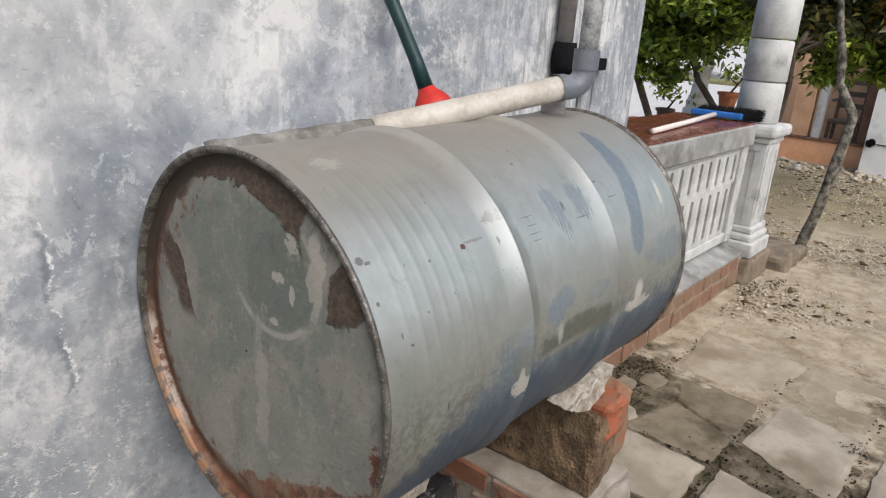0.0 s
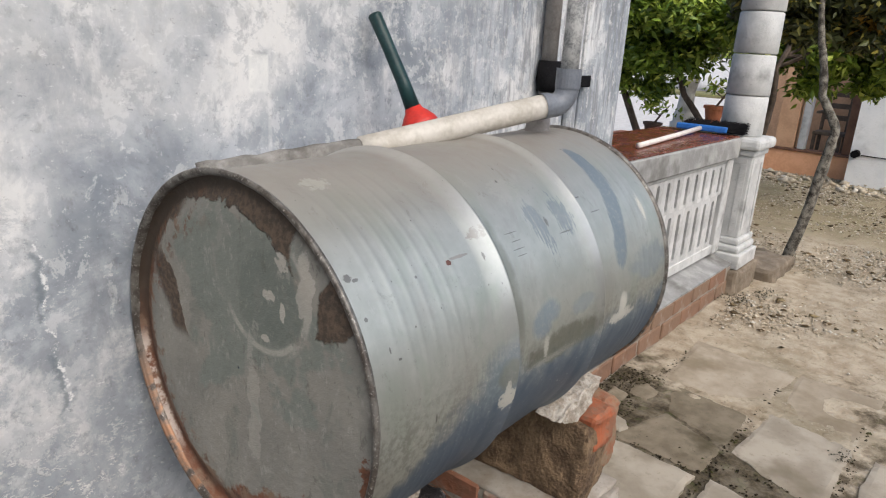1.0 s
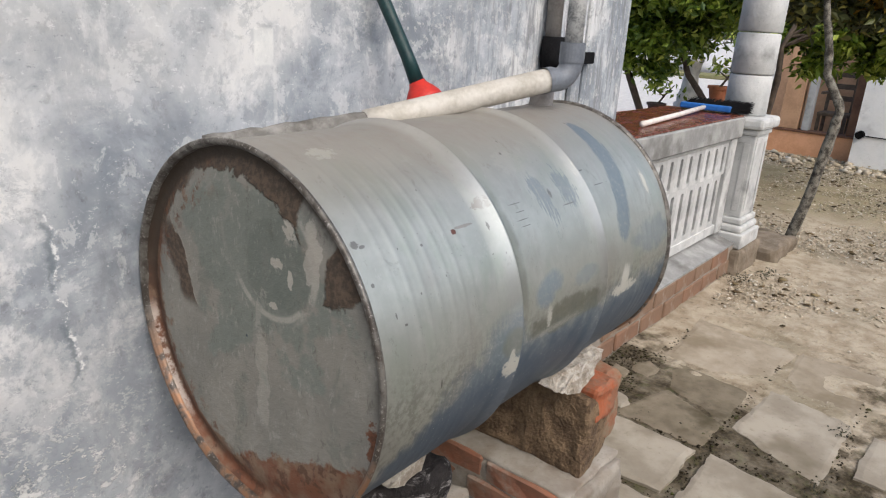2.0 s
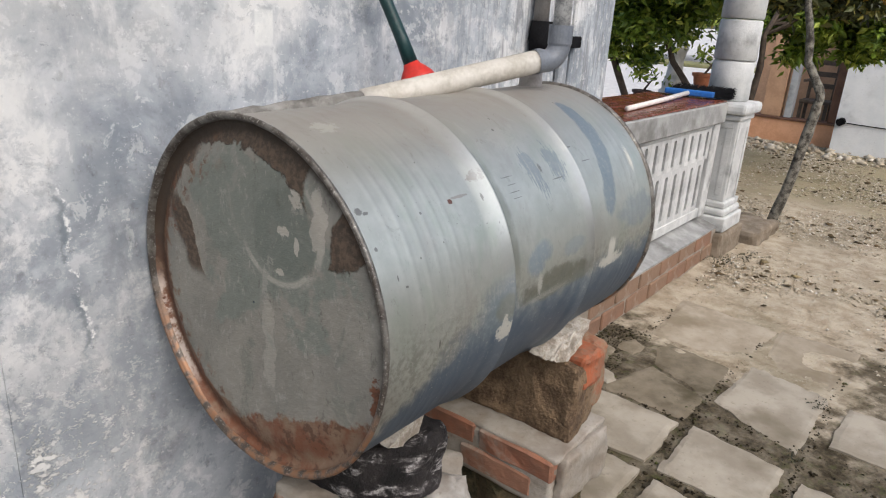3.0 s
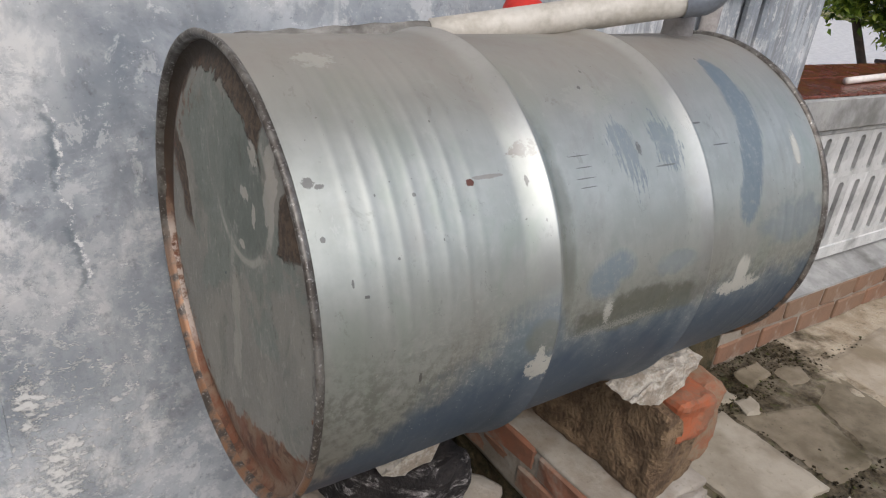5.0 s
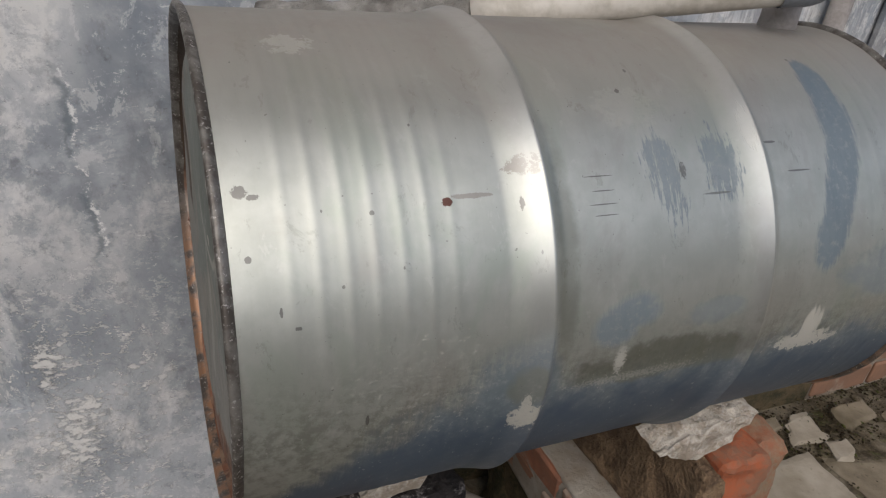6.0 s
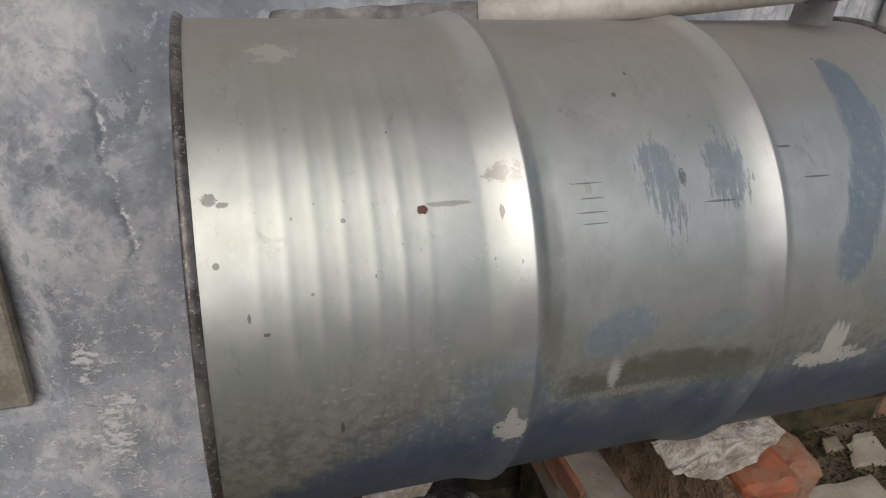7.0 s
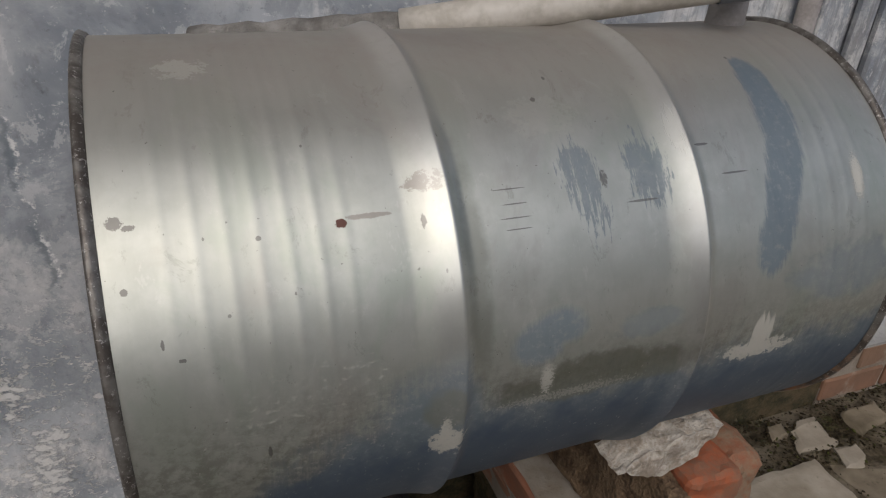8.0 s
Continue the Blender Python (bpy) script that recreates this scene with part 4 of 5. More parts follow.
# ---- supports ----
def brick_mesh(l, w, h, seed, material):
    bm = box(-l / 2, l / 2, -w / 2, w / 2, -h / 2, h / 2, 0.005, 1)
    bmesh.ops.subdivide_edges(bm, edges=[e for e in bm.edges if e.calc_length() > 0.08], cuts=2, use_grid_fill=True)
    return link_mesh("brick", rough_up(bm, 0.006, 22, seed), material)


BRICKS = [brick_mesh(0.2, 0.1, 0.055, k * 3.7, M_BRICK) for k in range(4)] + [brick_mesh(0.2, 0.1, 0.055, k * 2.9, M_BRICK_OLD) for k in range(4)]


def lay(parent, x, y, z, turn=0.0, k=0, stretch=1.0, old=0):
    ob = new("brick", BRICKS[k % 4 + 4 * old])
    ob.parent = parent
    p = PLACE[parent.name]
    ob.location = (x - p.x, y - p.y, z - p.z)
    ob.rotation_euler = (0, 0, radians(turn))
    ob.scale = (stretch, 1, 1)
    return ob


def near_pier():
    t = thing("brick_pier", (0.283, -0.226, -0.03), "short brick pier with a white mortar top under the drum", "pier", "piers under the drum", turn=(0, 0, radians(32)))
    PLACE[t.name] = Vector((0, 0, -0.03))
    part("core", lump(0.012, 0.19, 0.012, 0.345, -0.04, 0.345, 0.005, 20, 5, 3.0, 0.01), M_MORTAR, t, "rough pale mortar")
    for c in range(5):
        z = 0.045 + c * 0.072
        for j in range(2):
            lay(t, 0.05, 0.1 + j * 0.17 + 0.03 * (c % 2), z, 90 + random.uniform(-2, 2), c + j, 0.8)
        lay(t, 0.115, 0.05 + random.uniform(-0.003, 0.003), z, random.uniform(-2, 2), c + 1, 0.72)
    part("mortar_top", lump(-0.006, 0.185, 0.0, 0.35, 0.33, 0.374, 0.009, 18, 8, 8.0, 0.012), M_MORTAR, t, "smeared pale mortar bed", smooth=True)
    part("mortar_corner", lump(-0.024, 0.11, -0.022, 0.07, 0.26, 0.38, 0.011, 26, 10, 6.1, 0.016), M_MORTAR_PALE, t, "lumpy white mortar at the corner", smooth=True)
    return t


def far_pier():
    t = thing("brick_pier", (0.68, -0.12, -0.03), "two-course brick pier on a mossy stone under the drum", "pier", "piers under the drum")
    part("stone", lump(0.585, 0.79, -0.262, 0.2, -0.05, 0.228, 0.022, 12, 8, 5.0, 0.02), M_MOSS, t, "dark mossy stone")
    part("core", lump(0.567, 0.80, -0.276, 0.2, 0.218, 0.338, 0.006, 24, 8, 4.0, 0.008), M_MORTAR, t, smooth=True)
    for c in range(2):
        z = 0.258 + c * 0.06
        for j in range(3):
            y = -0.178 + j * 0.212 + (0.0 if c else 0.05)
            if y < 0.16:
                lay(t, 0.614 + random.uniform(-0.004, 0.004), y, z, 90 + random.uniform(-2.5, 2.5), c + j)
    part("mortar_top", lump(0.569, 0.80, -0.284, 0.19, 0.34, 0.354, 0.005, 22, 8, 9.0, 0.005), M_MORTAR, t, "dusty mortar bed", smooth=True)
    part("front_render", lump(0.585, 0.8, -0.3, -0.272, 0.215, 0.346, 0.009, 30, 10, 11.0, 0.008), M_MORTAR, t, "smeared mortar face", smooth=True)
    part("foot", lump(0.6, 0.86, -0.4, -0.28, -0.05, 0.035, 0.014, 11, 8, 12.0, 0.02), M_MORTAR, t, "spilled mortar", smooth=True)
    return t


near_pier()
far_pier()

def rough_prism(outline, y0, y1, cuts, amount, scale, seed):
    """A broken chip: an outline in x and z given thickness along y, then roughened."""
    bm = bmesh.new()
    ring = [bm.verts.new((x, y0, z)) for x, z in outline]
    f = bm.faces.new(ring)
    out = bmesh.ops.extrude_face_region(bm, geom=[f])
    bmesh.ops.translate(bm, verts=[v for v in out["geom"] if isinstance(v, bmesh.types.BMVert)], vec=(0, y1 - y0, 0))
    bmesh.ops.triangulate(bm, faces=bm.faces[:])
    for _ in range(cuts):
        bmesh.ops.subdivide_edges(bm, edges=bm.edges[:], cuts=1, use_grid_fill=True)
        bmesh.ops.triangulate(bm, faces=bm.faces[:])
    rough_up(bm, amount, scale, seed)
    return rough_up(bm, amount * 0.4, scale * 3, seed + 3)


b = thing("rubble_block", (0.72, -0.11, 0.355), "brown lumpy mortar block with broken orange brick at its end", "block")
body = lump(0.635, 0.806, -0.272, 0.06, 0.352, 0.54, 0.009, 13, 16, 2.0, 0.012)
for v in body.verts:
    # the long face leans back towards its top, the end face is cut at a slant
    k = (v.co.z - 0.352) / 0.188
    v.co.x += 0.012 * k * (v.co.x < 0.7)
    v.co.y += 0.02 * max(0.0, (v.co.x - 0.68) / 0.12) * (v.co.y < -0.15)
    v.co += Vector((1, 1, 0.4)) * (0.004 * noise.noise((v.co.x * 60, v.co.y * 60, v.co.z * 18)))
part("mortar_body", body, M_LUMP, b, "brown earthy mortar")
part("brick_end", lump(0.67, 0.76, -0.276, -0.17, 0.475, 0.556, 0.007, 20, 7, 6.0, 0.012), M_FRESH, b, "broken orange brick")
part("brick_side", lump(0.742, 0.815, -0.262, -0.13, 0.39, 0.55, 0.008, 20, 8, 9.0, 0.016), M_FRESH_DULL, b, "broken orange brick showing through the mortar")
s = thing("stone_wedge", (0.65, -0.2, 0.54), "white rubble chip wedged under the drum", "stone")
part("chip", rough_prism(((0.56, 0.585), (0.6, 0.565), (0.638, 0.556), (0.672, 0.567), (0.7, 0.59), (0.724, 0.624), (0.66, 0.618), (0.6, 0.603)), -0.244, -0.188, 4, 0.006, 34, 4.4), M_CHIP, s)
c = thing("charred_stone", (0.22, -0.1, 0.37), "black and white charred stone propping the drum", "stone")
coal = lump(0.15, 0.322, -0.17, 0.05, 0.372, 0.516, 0.014, 15, 12, 7.7, 0.018)
for v in coal.verts:
    # one long corner split off at a slant
    k = max(0.0, (0.24 - v.co.x) * 0.9 - (v.co.y + 0.17))
    v.co.x += k * 0.45
    v.co.y += k * 0.45
part("stone", coal, M_CHAR, c)
w = thing("plaster_chip", (0.2, -0.13, 0.515), "thin white plaster chip between stone and drum", "chip")
part("chip", rough_prism(((0.172, 0.528), (0.21, 0.512), (0.252, 0.514), (0.27, 0.55), (0.225, 0.552)), -0.15, -0.1, 3, 0.003, 30, 3.3), M_CHIP, w)


# ---- pipes over the drum ----
def waste_pipe():
    t = thing("waste_pipe", (0.55, 0.05, 1.07), "ivory plastic pipe with a grey elbow lying on the drum", "pipe")
    a, e = Vector((0.12, 0.264, 1.033)), Vector((0.742, -0.034, 1.162))
    d = (e - a).normalized()
    j = Vector((0.372, 0.128, 1.0765))
    part("cemented_end", rough_up(tube([a + (j - a) * k / 14 for k in range(15)], [0.0215 + 0.0015 * math.sin(k * 2.1) for k in range(15)], 18), 0.0015, 40), M_CEMENT_DIRTY, t, "pipe end smeared with grey cement", smooth=True)
    part("pipe", tube([j + (e - j) * k / 10 for k in range(11)], 0.0245, 24), M_PVC, t, smooth=True)
    r, pts = 0.036, []
    h = Vector((d.x, d.y, 0)).normalized()
    c0 = e + h * 0.012
    for k in range(9):
        q = math.pi / 2 * k / 8
        pts.append(c0 + h * (r * math.sin(q)) + Vector((0, 0, r * (1 - math.cos(q)))))
    pts = [e - d * 0.012, e] + pts + [pts[-1] + Vector((0, 0, 0.02))]
    bend = tube(pts, [0.0265, 0.0265] + [0.0245] * 9 + [0.0255], 24, cap=False)
    elbow = part("elbow", bend, M_PVC_GREY, t, "grey plastic elbow with an open upright socket", smooth=True)
    foot = Vector((c0.x + h.x * 0.03 + 0.025, c0.y + 0.06, 1.06))
    part("spigot", rough_up(tube([foot, foot + Vector((0, 0, 0.02)), foot + Vector((0, 0, 0.05)), foot + Vector((0, 0, 0.085))], [0.04, 0.03, 0.026, 0.024], 20), 0.003, 45), M_PIPE_OLD, t, "short dirty broken pipe stub into the drum", smooth=True)
    top = pts[-1]
    part("riser", rough_up(tube([top + Vector((0.004 * k / 8, 0, -0.01 + (2.76 - top.z) * k / 8)) for k in range(9)], 0.0185, 20), 0.0006, 30), M_PIPE_PALE, t, "upright weathered pipe with peeling white paint", smooth=True)
    part("socket", lathe([(-0.022, 0.025), (-0.018, 0.0262), (0.02, 0.0262), (0.02, 0.0225), (-0.03, 0.022)], top, sides=24), M_PVC_GREY, elbow, smooth=False)
    return t


waste_pipe()


def downpipe():
    t = thing("downpipe", (1.19, 0.25, 1.1), "weathered grey-brown rainwater downpipe on the wall", "downpipe")
    part("pipe", tube([(1.24, 0.268, 1.2), (1.235, 0.268, 1.9), (1.23, 0.268, 2.755)], 0.0225, 20), M_PIPE_OLD, t, smooth=True)
    sleeve = part("sleeve", tube([(1.24, 0.264, 1.155), (1.24, 0.264, 1.19), (1.24, 0.264, 1.24)], [0.03, 0.036, 0.031], 20), M_RUBBER, t, "black rubber sleeve", smooth=True)
    part("strap", box(1.27, 1.47, 0.248, 0.256, 1.165, 1.2, 0.003), M_RUBBER, sleeve, "black rubber strap")
    part("lower_pipe", tube([(1.24, 0.268, 0.0), (1.24, 0.268, 1.155)], 0.021, 20), M_PIPE_OLD, t, smooth=True)
    return t


downpipe()


def plunger():
    t = thing("plunger", (0.58, 0.19, 1.11), "plunger with dark green handle and red cup leaning on wall", "plunger")
    foot, top = Vector((0.575, 0.19, 1.145)), Vector((0.535, 0.268, 1.322))
    d = (top - foot).normalized()
    rot = d.to_track_quat("Z", "Y").to_matrix().to_4x4()
    cup = lathe([(-0.047, 0.037), (-0.045, 0.041), (-0.035, 0.037), (-0.022, 0.028), (-0.013, 0.02), (-0.005, 0.017), (-0.005, 0.0)], sides=32)
    bmesh.ops.transform(cup, matrix=Matrix.Translation(foot) @ rot, verts=cup.verts)
    part("cup", cup, M_RED, t, "red rubber cup", smooth=True)
    part("handle", tube([foot - d * 0.012, foot + d * 0.05 + Vector((0.003, 0, 0)), foot + d * 0.12 + Vector((0.002, 0, 0)), top - d * 0.004, top], [0.0165, 0.0145, 0.0135, 0.0145, 0.011], 20), M_GREEN, t, "dark green plastic handle", smooth=True)
    return t


plunger()


# ---- broom on the rail ----
def broom():
    t = thing("push_broom", (3.4, 0.6, 0.88), "broom with pale stick and blue head lying on the rail", "broom")
    part("stick", tube([(2.35, 0.442, 0.889), (2.9, 0.49, 0.892), (3.33, 0.525, 0.9)], 0.0125, 14), M_STICK, t, smooth=True)
    head = box(-0.135, 0.135, -0.022, 0.022, -0.016, 0.016, 0.008, 2)
    m = Matrix.Translation((3.36, 0.525, 0.9)) @ Euler((0, 0, radians(-84))).to_matrix().to_4x4()
    bmesh.ops.transform(head, matrix=m, verts=head.verts)
    head_part = part("head", head, M_BLUE, t, "blue plastic head")
    bm = bmesh.new()
    rng = random.Random(3)
    for k in range(1500):
        u = rng.uniform(-0.125, 0.125)
        p = m @ Vector((u, rng.uniform(-0.01, 0.02), rng.uniform(-0.014, 0.006)))
        q = m @ Vector((u * 1.35 + 0.06 + rng.uniform(-0.01, 0.01), 0.085 + rng.uniform(-0.05, 0.04), rng.uniform(-0.02, 0.045)))
        side = Vector((0.001, 0, 0.002))
        v = [bm.verts.new(x) for x in (p - side, p + side, q + side * 0.5, q - side * 0.5)]
        bm.faces.new(v)
    part("bristles", bm, M_RUBBER, head_part, "dark bristles")
    return t


broom()


# ---- trees and distance ----
def crown(centre, size, count, rng, leaf=0.055, hollow=0.35):
    bm = bmesh.new()
    clumps = [Vector((rng.gauss(0, 0.5), rng.gauss(0, 0.5), rng.gauss(0, 0.5))) for _ in range(26)]
    for k in range(count):
        c = rng.choice(clumps)
        p = Vector(c) + Vector((rng.gauss(0, 0.17), rng.gauss(0, 0.17), rng.gauss(0, 0.15)))
        p = Vector(centre) + Vector((p.x * size[0], p.y * size[1], p.z * size[2]))
        ln = leaf * rng.uniform(0.6, 1.25)
        d = Vector((rng.gauss(0, 1), rng.gauss(0, 1), rng.gauss(-0.5, 0.6))).normalized()
        s = d.cross(Vector((rng.gauss(0, 1), rng.gauss(0, 1), rng.gauss(0, 1)))).normalized() * ln * 0.24
        n = d.cross(s).normalized() * ln * 0.1
        v = [bm.verts.new(x) for x in (p, p + d * ln * 0.4 + s + n, p + d * ln, p + d * ln * 0.4 - s + n)]
        bm.faces.new((v[0], v[1], v[2]))
        bm.faces.new((v[0], v[2], v[3]))
    return bm


def tree(name, stem, crowns, seed, label, bark, radius=0.03, leaf=0.055, twigs=9):
    """stem: points of the trunk from its foot; crowns: rows of (name, centre, size, leaves, material)."""
    rng = random.Random(seed)
    t = thing(name, stem[0], label, "tree")
    pts = [Vector(p) for p in stem]
    fine = []
    for a, b in zip(pts, pts[1:]):
        fine += [a.lerp(b, k / 3) for k in range(3)]
    fine.append(pts[-1])
    n = len(fine)
    limbs = [tube(fine, [radius * (1 - 0.5 * k / n) for k in range(n)], 12)]
    for k in range(twigs):
        p = fine[n - 1 - (k % max(2, n // 3))]
        _, c, size, _, _ = crowns[k % len(crowns)]
        q = Vector(c) + Vector((rng.uniform(-0.7, 0.7) * size[0], rng.uniform(-0.7, 0.7) * size[1], rng.uniform(-0.5, 0.8) * size[2]))
        m = (p + q) / 2 + Vector((rng.uniform(-0.15, 0.15), rng.uniform(-0.15, 0.15), 0.1)) * size[0]
        limbs.append(tube([p, (p + m) / 2, m, q], [radius * 0.5, radius * 0.36, radius * 0.26, radius * 0.1], 7))
    part("trunk", rough_up(join(*limbs), radius * 0.3, 16, seed), bark, t, smooth=True)
    for nm, c, size, count, mt in crowns:
        part(nm, crown(c, size, count, rng, leaf), mt, t)
    return t


tree("citrus_tree", [(5.2, 1.55, -0.03), (5.2, 1.65, 0.54), (5.2, 1.89, 1.0), (5.2, 1.97, 1.25), (5.2, 1.9, 1.6)], [("crown", (5.3, 1.85, 1.62), (0.55, 0.45, 0.44), 16000, M_LEAF)], 1, "small leafy green tree with a leaning trunk behind the balustrade", M_BARK_DARK, 0.035, 0.075)
tree("citrus_tree", [(5.2, 1.0, -0.03), (5.2, 1.16, 0.77), (5.2, 1.33, 0.96), (5.2, 1.4, 1.1), (5.2, 1.4, 1.5)], [("crown", (5.25, 1.28, 1.6), (0.55, 0.45, 0.47), 16000, M_LEAF)], 2, "small leafy green tree with dense drooping leaves", M_BARK_DARK, 0.03, 0.075)
tree("garden_tree", [(6.0, 0.93, -0.03), (6.0, 0.88, 0.69), (6.0, 0.85, 0.95), (6.0, 0.87, 1.22), (6.2, 0.8, 1.5)], [("crown", (6.8, 0.74, 1.36), (0.5, 0.5, 0.3), 11000, M_LEAF), ("crown", (6.6, 0.06, 1.42), (0.5, 0.4, 0.3), 11000, M_LEAF)], 4, "leafy green tree with a dark trunk beside the column", M_BARK_DARK, 0.035, 0.09)
tree("lichen_tree", [(4.5, 0.195, -0.03), (4.5, 0.14, 0.23), (4.5, 0.1, 0.55), (4.5, 0.075, 0.77), (4.5, 0.07, 0.89), (4.5, 0.1, 0.95), (4.5, 0.185, 1.08), (4.5, 0.21, 1.25), (4.52, 0.28, 1.49), (4.55, 0.34, 1.8)], [("crown", (5.0, 0.3, 1.7), (0.5, 0.46, 0.27), 19000, M_LEAF_DARK), ("yellow_leaves", (5.0, 0.02, 1.62), (0.3, 0.2, 0.16), 600, M_LEAF_GOLD)], 6, "thin crooked tree with pale lichen on its trunk", M_BARK, 0.036, 0.075, 2)


# ---- pots and pedestals behind the balustrade ----
def pot(at, r, h, material, label):
    x, y, z = at
    t = thing("flower_pot", at, label, "pot", "pots in the yard")
    part("bowl", lathe([(0, 0.0), (0, r * 0.68), (h * 0.8, r * 0.93), (h * 0.82, r * 1.08), (h, r * 1.1), (h, r * 0.95), (h * 0.85, r * 0.9), (h * 0.84, 0.0)], at, sides=28), material, t, smooth=False)
    rng = random.Random(int(x * 100))
    top = Vector((x, y, z + h))
    twig = [tube([top + Vector((0, 0, -0.03)), top + Vector((0.03, -0.06, h * 0.6)), top + Vector((0.02, -0.14, h * 1.3))], [0.012, 0.009, 0.004], 7), tube([top + Vector((0.02, -0.05, h * 0.5)), top + Vector((0, 0.08, h * 1.1))], [0.008, 0.003], 6)]
    stem = part("stem", join(*twig), M_BARK_DARK, t)
    part("leaves", crown((x, y - 0.06, z + h * 2.1), (0.12, 0.16, h * 0.7), 70, rng, 0.06), M_LEAF, stem)
    return t


pot((6.0, 1.89, 0.5), 0.085, 0.135, M_POT, "dark brown plant pot with a bare young shoot")
pot((6.0, 1.33, 0.70), 0.09, 0.15, M_CLAY, "terracotta plant pot with a thin shoot")


def bench():
    t = thing("garden_bench", (6.05, 1.6, 0), "low red clay bench that carries the plant pots", "bench")
    part("seat", box(5.88, 6.2, 1.72, 2.3, 0.42, 0.498, 0.01), M_CLAY, t)
    part("step", box(5.88, 6.2, 1.1, 1.55, 0.6, 0.698, 0.01), M_CLAY, t)
    for y in (1.75, 2.2):
        part("leg", box(5.92, 6.16, y, y + 0.08, -0.04, 0.419), M_CLAY, t)
    for y in (1.15, 1.45):
        part("leg", box(5.92, 6.16, y, y + 0.08, -0.04, 0.599), M_CLAY, t)
    return t


bench()


def garden_baluster():
    x, y = 6.5, 1.78
    t = thing("garden_pedestal", (x, y, -0.03), "pale turned cement pedestal standing in the yard", "pedestal")
    part("block", box(x - 0.13, x + 0.13, y - 0.13, y + 0.13, -0.04, 0.56, 0.01), M_CLAY, t, "red clay block")
    part("shaft", lathe([(0.56, 0.13), (0.62, 0.13), (0.63, 0.105), (0.68, 0.11), (0.75, 0.085), (0.9, 0.07), (1.0, 0.085), (1.03, 0.1), (1.06, 0.1), (1.06, 0.0)], (x, y, 0), sides=32), M_WHITE, t, smooth=True)
    return t


garden_baluster()


# ---- the neighbouring porch and wall ----
structure("wall_porch", box(8.6, 8.78, 0.56, 1.75, -0.1, 0.25, 0.004), M_ORANGE, "low orange painted porch wall", "wall")
structure("sill_porch", box(8.58, 8.8, 0.56, 1.76, 0.252, 0.275, 0.004), M_BROWN, "dark sill along the porch wall", "trim")
structure("wall_porch_back", box(9.5, 9.6, 0.5, 1.75, -0.1, 1.45), M_TAN, "shaded tan back wall of the porch", "wall")
for y0, y1, m, nm in ((1.18, 1.4, M_TAN, "tan"), (1.06, 1.14, M_WHITE, "whitened"), (0.56, 0.66, M_BROWN, "brown")):
    structure("porch_post", box(8.62, 8.74, y0, y1, 0.277, 1.4, 0.005), m, nm + " square post of the porch", "post")


def porch_chair():
    t = thing("porch_chair", (8.95, 0.85, 0.1), "dark wooden chair standing in the porch", "chair")
    part("seat", box(8.85, 9.2, 0.72, 1.05, 0.45, 0.49, 0.006), M_WOOD, t)
    for x in (8.86, 9.16):
        for y in (0.73, 1.01):
            part("leg", box(x, x + 0.035, y, y + 0.035, -0.04, 0.449), M_WOOD, t)
    for y in (0.73, 1.01):
        part("back_post", box(9.16, 9.195, y, y + 0.035, 0.491, 0.98), M_WOOD, t)
    for z in (0.62, 0.76, 0.9):
        part("back_slat", box(9.165, 9.185, 0.766, 1.009, z, z + 0.06), M_WOOD, t)
    part("arm", box(8.84, 9.159, 1.012, 1.05, 0.7, 0.73, 0.004), M_WOOD, t)
    return t


porch_chair()
white = structure("wall_white", box(8.35, 12.0, -6.0, 0.53, -0.1, 1.9), M_LIME, "white plastered wall of a neighbouring building", "wall")
part("drain_pipe", lathe([(8.27, 0.045), (8.36, 0.045), (8.36, 0.038), (8.275, 0.038), (8.275, 0.0)], (0, 0.47, 0.34), axis="x", sides=24), M_RUBBER, white, "black drain pipe end")
part("cable", tube([(8.34, 0.42, 0.33), (8.338, -0.2, 0.318), (8.338, -1.5, 0.33)], 0.006, 8), M_RUBBER, white, "dark cable along the wall")


# ---- far trees ----
def far_trees():
    rng = random.Random(11)
    bm = crown((27, 11, 2.4), (2.5, 6.5, 1.7), 7000, rng, 0.5)
    return tagged(new("far_trees", link_mesh("far_trees", bm, M_LEAF_DARK)), "dark leafy trees beyond the pale yard", "trees", "", "stuff")


far_trees()
structure("verge", box(22.5, 24.0, 2.0, 25.0, -0.03, 0.1, 0.03), M_VERGE, "low olive grass verge across the yard", "verge")


